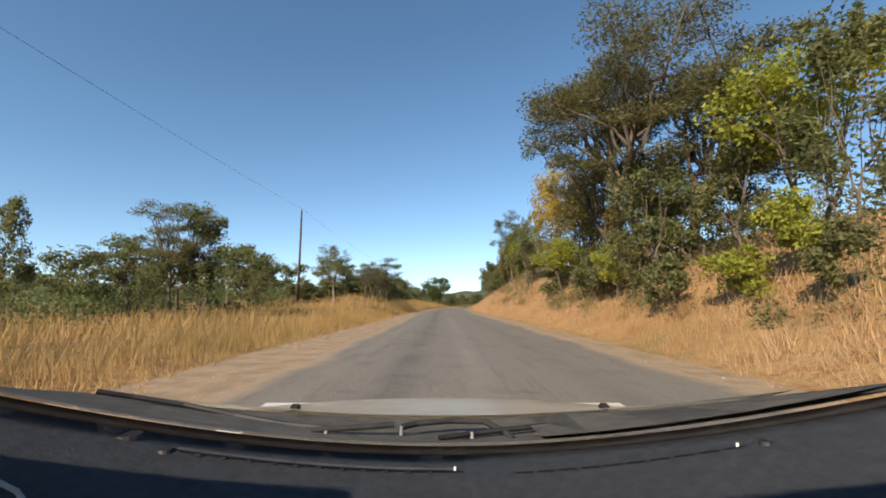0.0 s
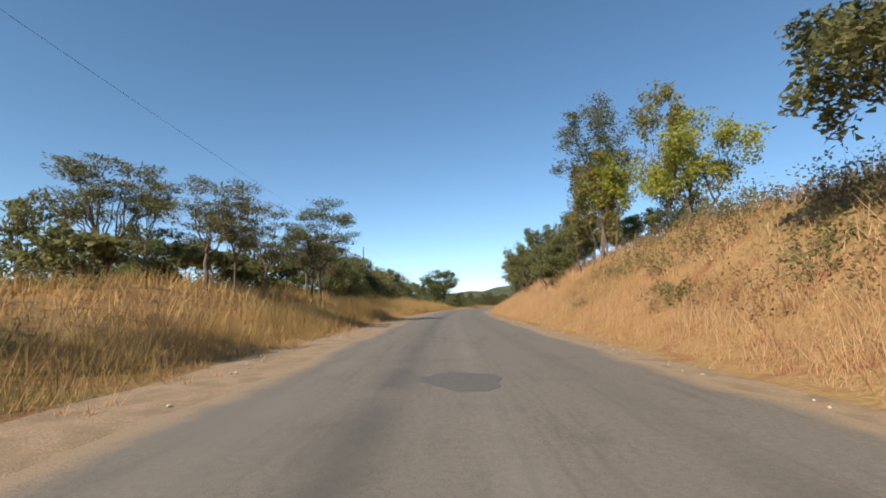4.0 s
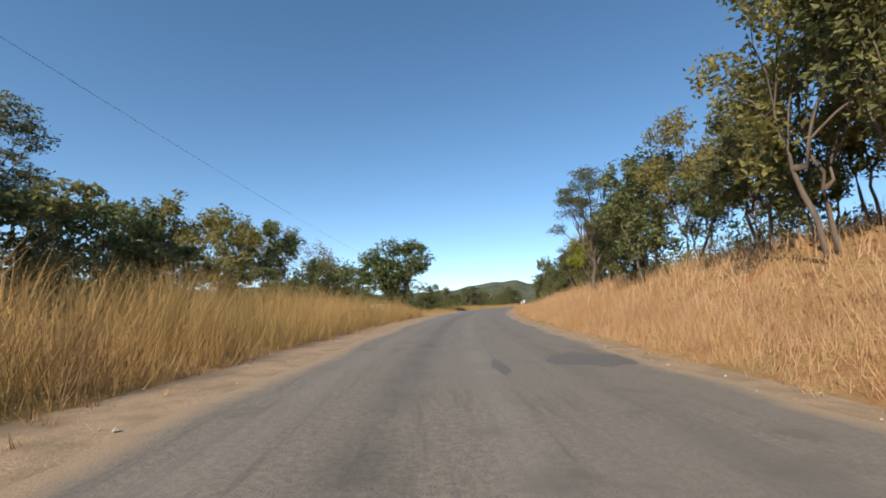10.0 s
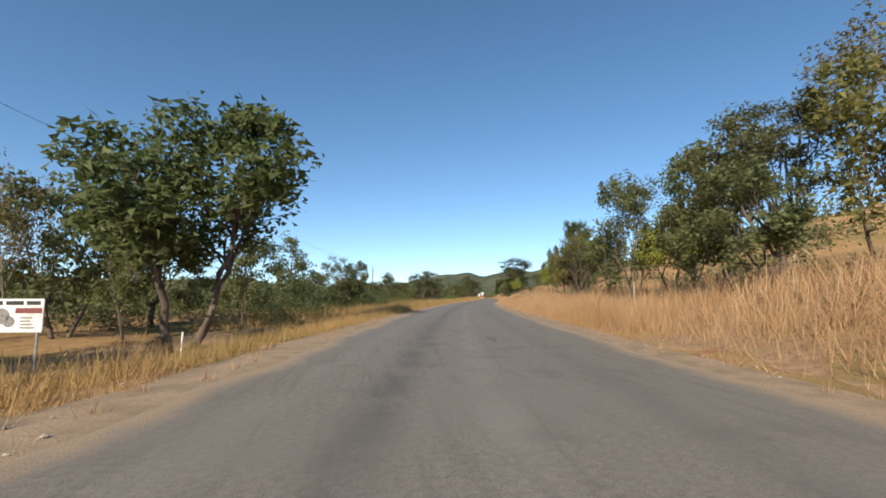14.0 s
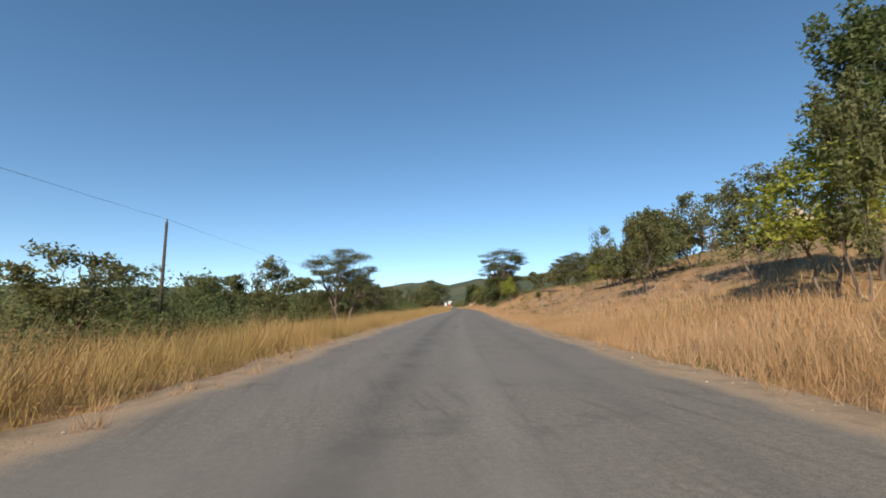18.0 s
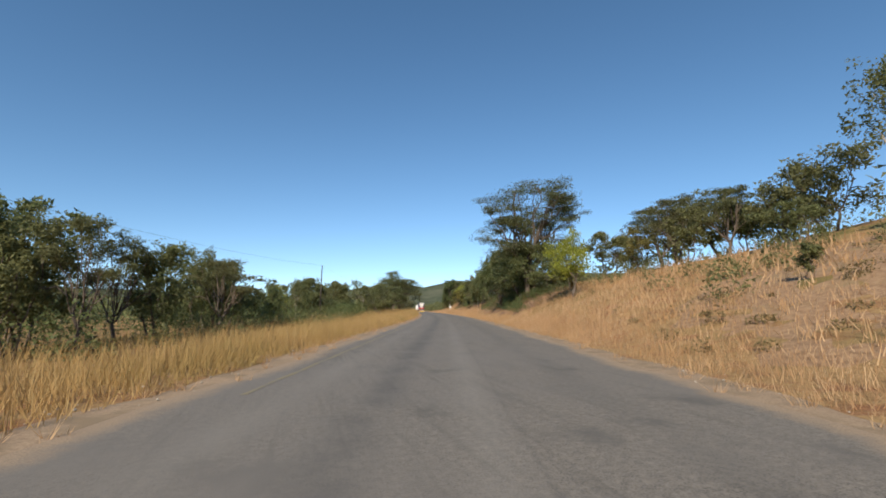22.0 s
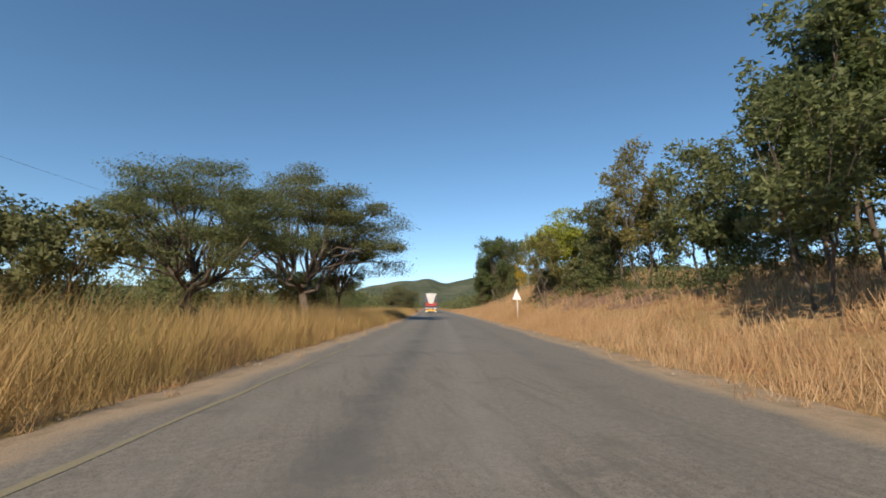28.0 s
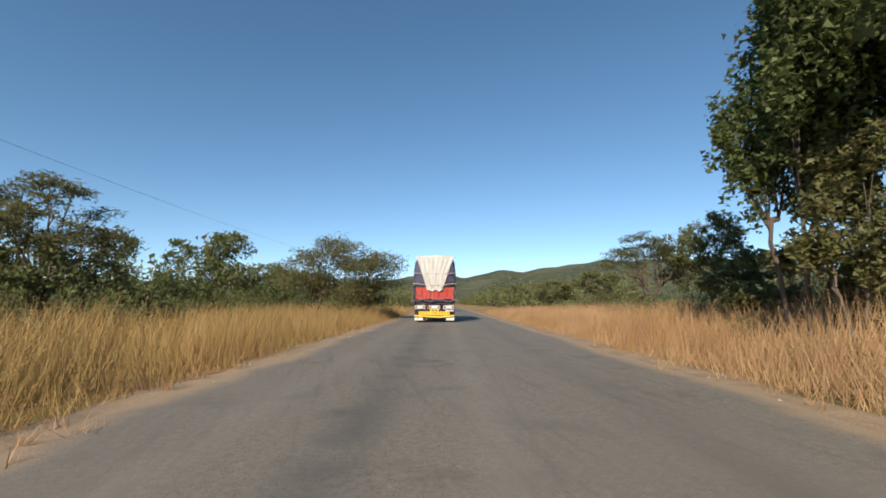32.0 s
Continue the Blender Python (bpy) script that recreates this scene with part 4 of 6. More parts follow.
grow("round", 339.2, 10.0, 10.4, 4.3)
grow("round", 331.1, 10.0, 8.5, 3.4)
grow("round", 347.9, 9.0, 8.6, 5.5)
grow("round", 364.8, 9.0, 9.2, 5.8)
grow("shrub", 393.6, 11.0, 4.0, 3.1)
grow("shrub", 390.4, 11.0, 3.6, 2.8)
grow("round", 373.0, 13.0, 12.7, 5.5)
grow("sparse", 389.0, 12.0, 9.6, 4.6)
grow("round", 380.2, 12.0, 9.2, 4.4)
grow("round", 374.2, 12.0, 7.2, 4.4)
grow("round", 367.3, 13.0, 6.8, 2.6)
grow("round", 364.6, 12.0, 6.6, 2.5)
grow("big", 362.6, 10.5, 9.0, 3.6)
grow("yellowgreen", 398.7, 11.0, 9.1, 5.5)
grow("round", 380.5, 13.0, 9.9, 5.2)
grow("big", 373.4, 12.0, 11.2, 3.9)
grow("round", 393.1, 12.0, 8.0, 3.6)
grow("round", 391.0, 12.0, 9.5, 3.8)
grow("round", 397.5, 14.0, 8.6, 3.3)
grow("shrub", 396.3, 11.0, 5.4, 2.6)
grow("yellowgreen", 399.7, 11.0, 10.9, 6.5)
grow("round", 398.3, 13.0, 10.5, 4.4)
grow("shrub", 401.3, 10.0, 5.0, 2.8)
grow("thin", 413.1, 12.0, 6.6, 2.0)
grow("big", 435.2, 11.0, 14.3, 9.7)
grow("thin", 422.4, 13.0, 12.1, 3.6)
grow("round", 427.6, 12.0, 8.0, 2.8)
grow("yellow", 422.5, 12.0, 6.8, 2.2)
grow("thin", 419.4, 14.0, 6.7, 1.4)
grow("shrub", 428.1, 10.0, 5.5, 3.1)
grow("big", 440.4, 8.6, 9.6, 3.4)
grow("big", 440.6, 10.0, 10.5, 3.6)
grow("round", 445.6, 10.0, 4.9, 2.2)
grow("acacia", 455.1, 12.0, 6.0, 4.9)
grow("round", 469.9, 14.0, 4.6, 4.6)
grow("round", 455.3, 14.0, 6.3, 3.3)
grow("round", 494.6, 16.0, 5.1, 7.5)
grow("round", 553.7, 18.0, 7.0, 12.8)
grow("round", 439.0, 8.5, 5.6, 2.1)
grow("shrub", 444.2, 10.0, 3.1, 2.8)
grow("shrub", 441.3, 10.0, 3.2, 2.5)

for s_, d_, top_, wide_ in ((404.0, -14.5, 5.2, 5.0), (409.0, -15.5, 5.6, 5.5), (414.0, -17.0, 5.8, 5.0), (400.0, -17.0, 5.6, 5.0), (393.0, -18.0, 5.4, 5.2),
                            (63.0, -13.0, 4.7, 4.0), (68.0, -13.5, 4.6, 4.2), (73.0, -14.0, 4.7, 4.5), (59.0, -13.2, 4.6, 3.6), (54.0, -14.0, 4.3, 4.0),
                            (49.0, -15.0, 3.6, 3.8), (79.0, -14.5, 4.4, 4.4), (119.0, -13.5, 4.4, 4.6), (128.0, -14.5, 4.2, 5.0), (136.0, -15.5, 3.8, 4.8)):
    grow("shrub" if top_ - float(level(s_, d_)) < 3.0 else "round", s_, d_, top_, wide_)
grow("sparse", 200.8, -17.8, 7.7, 2.8)
grow("round", 242.0, -26.8, 5.1, 5.4)
grow("round", 246.0, -24.5, 5.4, 4.8)
grow("acacia", 284.4, -18.4, 6.0, 4.0)
grow("round", 286.5, -17.6, 6.0, 3.8)
grow("acacia", 297.5, -19.2, 6.3, 5.4)
grow("round", 283.4, -23.7, 7.6, 4.3)
grow("shrub", 275.7, 13.6, 3.9, 0.9)
grow("thin", 312.8, -17.7, 5.3, 1.2)
grow("round", 331.4, -25.4, 5.7, 4.9)
grow("round", 314.9, -21.4, 4.6, 3.1)
grow("round", 338.1, 8.9, 11.8, 5.0)
grow("round", 323.2, 8.6, 11.2, 4.0)
grow("round", 437.7, -21.8, 6.5, 4.8)
grow("round", 452.8, -25.2, 7.7, 6.2)
grow("big", 439.8, 9.7, 12.8, 4.3)
grow("round", 438.5, 9.7, 5.1, 3.7)
grow("round", 436.5, 10.8, 4.2, 3.7)
grow("round", 434.5, 11.7, 3.5, 2.8)
grow("olive", 431.5, 12.6, 9.4, 2.7)
grow("sparse", 433.5, 16.9, 9.7, 3.0)
grow("olive", 432.5, 18.2, 8.3, 3.1)
grow("thin", 429.5, 16.8, 10.8, 2.0)
grow("round", 432.5, 12.2, 3.7, 3.1)
grow("round", 431.5, 13.8, 3.6, 2.7)
grow("round", 307.5, 18.0, 10.3, 5.6)
grow("olive", 311.3, 23.2, 11.8, 5.4)
grow("round", 301.6, 29.5, 12.4, 5.4)
grow("round", 390.4, 11.9, 6.6, 3.9)
grow("round", 386.4, 12.7, 8.2, 3.7)
grow("olive", 385.4, 11.7, 11.8, 5.2)
grow("round", 379.4, 13.1, 5.5, 3.4)
grow("round", 376.5, 12.7, 4.4, 2.5)
grow("round", 373.5, 12.2, 4.2, 2.3)
grow("olive", 396.4, 8.7, 8.3, 4.2)
grow("shrub", 242.6, -13.4, 2.6, 2.9)
grow("shrub", 245.6, -11.6, 2.1, 2.6)
grow("round", 75.7, 15.3, 9.3, 3.6)
grow("round", 71.6, 15.5, 9.0, 3.7)
grow("round", 67.5, 15.5, 8.8, 3.1)
grow("olive", 65.5, 15.9, 9.2, 2.6)

# ---- poles and wires ----
POLE_WOOD = grain("dark_pole_wood", (0.035, 0.028, 0.022), (0.09, 0.07, 0.055), 10, 0.9, bump=0.4, stretch=(1, 1, 0.1))
WIRE = grain("dull_wire", (0.05, 0.05, 0.05), (0.10, 0.10, 0.10), 20, 0.5, metal=0.6, bump=0)
PORCELAIN = grain("brown_porcelain", (0.10, 0.05, 0.03), (0.16, 0.08, 0.05), 20, 0.3, bump=0)
POLES = ((-40, -13.5), (44.2, -14.5), (109.7, -16.4), (226, -19.1), (341.6, -21.9), (424, -20.3), (520, -18.0))
TOPS = []
for s, d in POLES:
    lean = 0.02 * math.sin(s)
    ob = thing("utility_pole", spot(s, d), "tall dark wooden utility pole standing in grass", "utility pole", "poles along the road")
    high = (6.8 if 200 < s < 250 else 9.2 if s > 300 else 10.7) - float(level(s, d))
    part("pole", rod((0, 0, -0.5), (lean * high, 0, high), 0.13, 0.085, 10), POLE_WOOD, ob, soft=True)
    part("insulator", rod((lean * high, 0, high), (lean * high, 0, high + 0.22), 0.05, 0.035, 8), PORCELAIN, ob, "brown insulator")
    TOPS.append(ob.matrix_basis @ Vector((lean * high, 0, high + 0.2)))
for a, b in zip(TOPS, TOPS[1:]):
    t = np.linspace(0, 1, 33)[:, None]
    p = np.array(a) * (1 - t) + np.array(b) * t
    p[:, 2] -= (4 * t * (1 - t))[:, 0] * ((b - a).length / 58) ** 2 * 0.45
    V, F = tubes([(p, np.full(33, 0.008), 5)])
    tagged(new("overhead_wire", fast_mesh("overhead_wire", V, F, WIRE)), "thin dark wire sagging between the poles", "wire", "overhead wires")

# ---- signs ----
SIGN_WHITE = grain("weathered_white_sheet", (0.66, 0.66, 0.64), (0.78, 0.78, 0.76), 9, 0.6, bump=0.05, dirt=(0.5, 0.47, 0.42))
INK = grain("black_ink", (0.02, 0.02, 0.02), (0.05, 0.05, 0.05), 20, 0.6, bump=0)
INK_GREY = grain("grey_print", (0.16, 0.15, 0.14), (0.30, 0.28, 0.26), 14, 0.6, bump=0)
INK_RED = grain("maroon_print", (0.16, 0.04, 0.04), (0.24, 0.07, 0.06), 14, 0.6, bump=0)
STEEL = grain("grey_steel", (0.30, 0.30, 0.30), (0.45, 0.45, 0.44), 18, 0.5, metal=0.5, bump=0.1)
WHITE_POST = grain("chalky_white_paint", (0.60, 0.59, 0.55), (0.76, 0.75, 0.71), 16, 0.7, bump=0.2, dirt=(0.4, 0.33, 0.25), big=5)

base = float(level(157.2, -13.4))
sign = thing("signboard", spot(157.2, -13.4, 0, 6), "white printed farm signboard on two posts", "signboard")
z0, z1 = 0.12 - base, 1.14 - base
part("board", box(-0.92, 0.92, -0.02, 0.02, z0, z1, 0.005), SIGN_WHITE, sign)
for x in (-0.75, 0.75):
    part("post", rod((x, 0.05, -0.3), (x, 0.05, z1 - 0.05), 0.035, 0.035, 8), STEEL, sign)
for x, w in ((-0.52, 0.5), (0.08, 0.5), (0.62, 0.4)):
    part("lettering", box(x - w / 2, x + w / 2, -0.027, -0.021, z1 - 0.19, z1 - 0.07), INK, sign, "dark unreadable heading")
for k, w in enumerate((0.34, 0.28, 0.36, 0.42)):
    part("lettering", box(0.28, 0.28 + w, -0.027, -0.021, z1 - 0.60 - k * 0.1, z1 - 0.56 - k * 0.1), INK_GREY, sign, "small unreadable line")
for x, z, r_ in ((-0.55, 0.3, 0.18), (-0.28, 0.52, 0.24), (-0.05, 0.30, 0.17), (-0.60, 0.62, 0.16)):
    bm = bmesh.new()
    bmesh.ops.create_circle(bm, cap_ends=True, radius=r_, segments=18, matrix=pose(x, -0.024, z0 + z * 0.75 + 0.1, 90, 0, 0))
    part("printed_shape", bm, INK_GREY, sign, "grey printed picture")
part("printed_shape", box(0.12, 0.88, -0.028, -0.022, z1 - 0.44, z1 - 0.28), INK_RED, sign, "maroon printed bar")

warn = thing("warning_sign", spot(394.0, 6.0, 0, 0), "back of a white triangular warning sign on its post", "road sign")
b0 = float(level(394.0, 6.0))
part("post", rod((0, 0, -0.3), (-0.06, 0, 2.55 - b0), 0.032, 0.03, 10), WHITE_POST, warn, soft=True)
bm = bmesh.new()
tri = [(-0.40, 1.78), (0.28, 1.76), (-0.07, 2.54)]
fr = [bm.verts.new((x, 0.034, z - b0)) for x, z in tri]
bk = [bm.verts.new((x, 0.038, z - b0)) for x, z in tri]
bm.faces.new(fr)
bm.faces.new(bk[::-1])
for i in range(3):
    bm.faces.new((fr[i - 1], fr[i], bk[i], bk[i - 1]))
part("plate", bm, SIGN_WHITE, warn, "unpainted pale back plate")
part("clamp", box(-0.09, 0.0, -0.03, 0.04, 1.92 - b0, 1.96 - b0, 0.004), STEEL, warn, "steel clamp")
part("clamp", box(-0.10, -0.01, -0.03, 0.04, 2.28 - b0, 2.32 - b0, 0.004), STEEL, warn, "steel clamp")

mark = thing("marker_post", spot(163.6, -12.2), "thin white marker post beside a tree", "marker post")
part("post", rod((0, 0, -0.2), (0.03, 0, 1.1), 0.045, 0.04, 8), WHITE_POST, mark, soft=True)

# ---- stick shelter ----
STICK = grain("weathered_sticks", (0.06, 0.038, 0.028), (0.15, 0.10, 0.07), 12, 0.9, bump=0.4, stretch=(1, 1, 0.2))
PALE_STICK = grain("pale_poles", (0.22, 0.17, 0.12), (0.40, 0.33, 0.25), 12, 0.9, bump=0.4, stretch=(1, 1, 0.2))
BRUSHWOOD = grain("brown_brushwood", (0.09, 0.06, 0.04), (0.24, 0.17, 0.11), 22, 1.0, bump=0.9, dirt=(0.30, 0.23, 0.15), big=3, stretch=(0.3, 1, 1))
shelter = thing("stick_shelter", spot(252.0, 11.2, 0, -8) @ Matrix.Scale(0.88, 4), "rough roadside stall frame of weathered sticks", "shelter")
r = np.random.default_rng(21)
for x, y, h in ((-0.95, -0.75, 2.0), (0.85, -0.85, 2.12), (0.15, 0.95, 2.0), (1.55, 0.55, 1.95), (-1.05, 0.95, 1.95)):
    bend = bent(r, (x, y, -0.3), (x + r.normal(0, 0.08), y + r.normal(0, 0.06), h), 6, 0.018)
    V, F = tubes([(bend, np.linspace(0.05, 0.036, 6), 7)])
    part("post", fast_mesh("post", V, F, PALE_STICK, smooth_shade=True), None, shelter, "crooked pale pole")
bm = bmesh.new()
top, low = [], []
for i in range(25):
    for j in range(19):
        x, y = -1.3 + i * 0.096, -1.15 + j * 0.13
        g = noise.noise(Vector((x * 2.2, y * 2.2, 3.0))) * 0.08 + noise.noise(Vector((x * 7, y * 7, 1.0))) * 0.05
        edge = max(0.0, max(abs(i - 12) / 12, abs(j - 9) / 9) - 0.75)
        rag = r.normal(0, 0.035)
        top.append(bm.verts.new((x + rag, y + rag, 2.20 + g - edge * 0.35)))
        low.append(bm.verts.new((x + rag, y + rag, 2.02 + g * 0.5 + edge * 0.1)))
for i in range(24):
    for j in range(18):
        k = i * 19 + j
        bm.faces.new((top[k], top[k + 19], top[k + 20], top[k + 1]))
        bm.faces.new((low[k + 1], low[k + 20], low[k + 19], low[k]))
rim = [j for j in range(19)] + [i * 19 + 18 for i in range(1, 25)] + [24 * 19 + j for j in range(17, -1, -1)] + [i * 19 for i in range(23, 0, -1)]
for p, q in zip(rim, rim[1:] + rim[:1]):
    bm.faces.new((top[p], top[q], low[q], low[p]))
part("thatch", bm, BRUSHWOOD, shelter, "matted brushwood roof")
for k in range(16):
    y = -1.15 + k * 0.15 + r.normal(0, 0.03)
    x0, x1 = r.uniform(-1.6, -0.2), r.uniform(1.25, 1.95)
    part("roof_stick", rod((x0, y, 2.24 + r.normal(0, 0.03)), (x1, y + r.normal(0, 0.15), 2.18 + r.normal(0, 0.05)), r.uniform(0.02, 0.04), 0.018, 6), STICK, shelter)
part("cross_stick", rod((-0.3, 0.9, 0.78), (0.95, -0.8, 0.80), 0.03, 0.024, 6), STICK, shelter)
part("cross_stick", rod((0.9, -0.3, 0.25), (1.6, 0.5, 0.35), 0.028, 0.02, 6), PALE_STICK, shelter)

# ---- thatched huts ----
THATCH = grain("grey_thatch", (0.25, 0.18, 0.11), (0.45, 0.35, 0.23), 16, 1.0, bump=0.9, stretch=(1, 1, 0.15))
MUD = grain("brown_mud_wall", (0.24, 0.13, 0.08), (0.36, 0.22, 0.13), 6, 0.95, bump=0.4, dirt=(0.18, 0.11, 0.08))
DOOR_WOOD = grain("dark_red_door", (0.09, 0.03, 0.02), (0.16, 0.06, 0.04), 8, 0.8, bump=0.3)


def hut(s, d, radius, wall, roof, raised, label):
    ob = thing("thatched_hut", spot(s, d), label, "hut", "huts on the slope")
    lift = 0.7 if raised else 0.0
    bm = bmesh.new()
    bmesh.ops.create_cone(bm, cap_ends=True, radius1=radius * 0.78, radius2=radius * 0.78, depth=wall + 0.6, segments=28,
                          matrix=Matrix.Translation((0, 0, lift + wall / 2 - (0 if raised else 0.3))))
    part("wall", bm, STICK if raised else MUD, ob, soft=False)
    r = np.random.default_rng(int(s))
    bm = bmesh.new()
    rings = []
    for k in range(9):
        t = k / 8
        rr = radius * (1 - t) ** 0.94 + 0.03
        rings.append([bm.verts.new((math.cos(a) * rr * (1 + r.normal(0, 0.012)), math.sin(a) * rr * (1 + r.normal(0, 0.012)),
                                    lift + wall - 0.2 + t * roof + r.normal(0, 0.02))) for a in np.linspace(0, 2 * math.pi, 37)[:-1]])
    for lo, hi in zip(rings, rings[1:]):
        for i in range(36):
            bm.faces.new((lo[i - 1], lo[i], hi[i], hi[i - 1]))
    bm.faces.new(rings[0][::-1])
    bm.faces.new(rings[-1])
    part("roof", bm, THATCH, ob, "weathered conical thatch")
    if raised:
        for a in np.linspace(0, 2 * math.pi, 8)[:-1]:
            part("stilt", rod((math.cos(a) * radius * 0.7, math.sin(a) * radius * 0.7, -0.4), (math.cos(a) * radius * 0.7, math.sin(a) * radius * 0.7, lift + 0.1), 0.06, 0.05, 7), STICK, ob)
    else:
        part("door", box(-0.35, 0.35, -radius * 0.80, -radius * 0.74, 0, 1.5, 0.01), DOOR_WOOD, ob, "dark red plank door")


hut(253.5, 38.6, 1.25, 1.0, 1.9, True, "small thatched granary raised on stilts")
hut(254.5, 42.8, 2.3, 1.6, 2.3, False, "round mud hut with conical thatched roof")

# ---- the loaded lorry ahead ----
BLACK_STEEL = grain("black_chassis", (0.012, 0.012, 0.013), (0.035, 0.033, 0.03), 14, 0.6, bump=0.15, dirt=(0.12, 0.09, 0.065))
RED_CRATE = grain("red_plastic_crate", (0.44, 0.035, 0.03), (0.60, 0.07, 0.055), 10, 0.5, bump=0.1, dirt=(0.30, 0.06, 0.045), big=4)
TARP = grain("dark_blue_tarpaulin", (0.045, 0.045, 0.085), (0.11, 0.105, 0.165), 7, 0.7, bump=0.5, dirt=(0.17, 0.16, 0.20), big=2)
CLOTH = grain("off_white_canvas", (0.86, 0.84, 0.79), (0.91, 0.89, 0.85), 6, 0.85, bump=0.15, dirt=(0.82, 0.78, 0.71), big=2.5)
ROPE = grain("pale_rope", (0.36, 0.30, 0.24), (0.55, 0.48, 0.40), 30, 0.9, bump=0.3)
ORANGE = grain("orange_reflector", (0.80, 0.16, 0.02), (0.90, 0.22, 0.03), 30, 0.4, bump=0)
YELLOW = grain("yellow_reflector", (0.85, 0.55, 0.04), (0.92, 0.64, 0.08), 30, 0.4, bump=0)
LAMP_GREY = grain("grey_lamp_panel", (0.35, 0.36, 0.38), (0.62, 0.62, 0.62), 12, 0.35, bump=0.1)
RUBBER = grain("black_rubber", (0.014, 0.014, 0.014), (0.03, 0.029, 0.028), 25, 0.85, bump=0.3, dirt=(0.08, 0.065, 0.05))
LENS_RED = grain("red_lens", (0.35, 0.01, 0.01), (0.45, 0.02, 0.02), 10, 0.15, bump=0)
WHITE_BODY = grain("white_van_body", (0.72, 0.72, 0.71), (0.80, 0.80, 0.79), 6, 0.45, bump=0.05, dirt=(0.6, 0.57, 0.52))


def wheel(parent, x, y, radius, width):
    """Tyre with its rim."""
    bm = bmesh.new()
    prof = ((radius * 0.55, -width / 2), (radius * 0.92, -width / 2), (radius, -width * 0.36), (radius, width * 0.36), (radius * 0.92, width / 2), (radius * 0.55, width / 2))
    rows = [[bm.verts.new((x + px, y + math.cos(a) * pr, radius + math.sin(a) * pr)) for pr, px in prof] for a in np.linspace(0, 2 * math.pi, 25)[:-1]]
    for i in range(24):
        for j in range(len(prof)):
            bm.faces.new((rows[i - 1][j - 1], rows[i - 1][j], rows[i][j], rows[i][j - 1]))
    tyre = part("wheel", bm, RUBBER, parent, "black dusty tyre", soft=False)
    part("rim", rod((x - width * 0.3, y, radius), (x + width * 0.3, y, radius), radius * 0.56, radius * 0.56, 18), STEEL, tyre, "grey steel rim")


def bulging_load(x, y0, y1, z0, z1, seed, pinch):
    """A stuffed, rope-drawn tarpaulin load: rings across the length."""
    bm = bmesh.new()
    rows = []
    n = 40
    for k, y in enumerate(np.linspace(y0, y1, 15)):
        ring = []
        endk = 0.90 if k in (0, 14) else 1.0
        for i in range(n):
            a = 2 * math.pi * i / n
            c, s_ = math.cos(a), math.sin(a)
            px = x * math.copysign(abs(c) ** 0.28, c) * endk
            up = math.copysign(abs(s_) ** 0.30, s_)
            z = (z0 + z1) / 2 + (z1 - z0) / 2 * up * endk
            t = (z - z0) / (z1 - z0)
            px *= 1 - pinch * max(0.0, t - 0.45) ** 1.6
            g = noise.noise(Vector((px * 1.6, y * 1.3, z * 1.8 + seed))) * 0.09
            ring.append(bm.verts.new((px * (1 + g), y + (g * 1.2 if k in (0, 14) else 0), z + g * 0.5)))
        rows.append(ring)
    for lo, hi in zip(rows, rows[1:]):
        for i in range(n):
            bm.faces.new((lo[i - 1], lo[i], hi[i], hi[i - 1]))
    for ring, q in ((rows[0], y0 - 0.08), (rows[-1], y1 + 0.08)):
        c = bm.verts.new((0, q, (z0 + z1) / 2))
        for i in range(n):
            bm.faces.new((ring[i - 1], ring[i], c))
    return bm


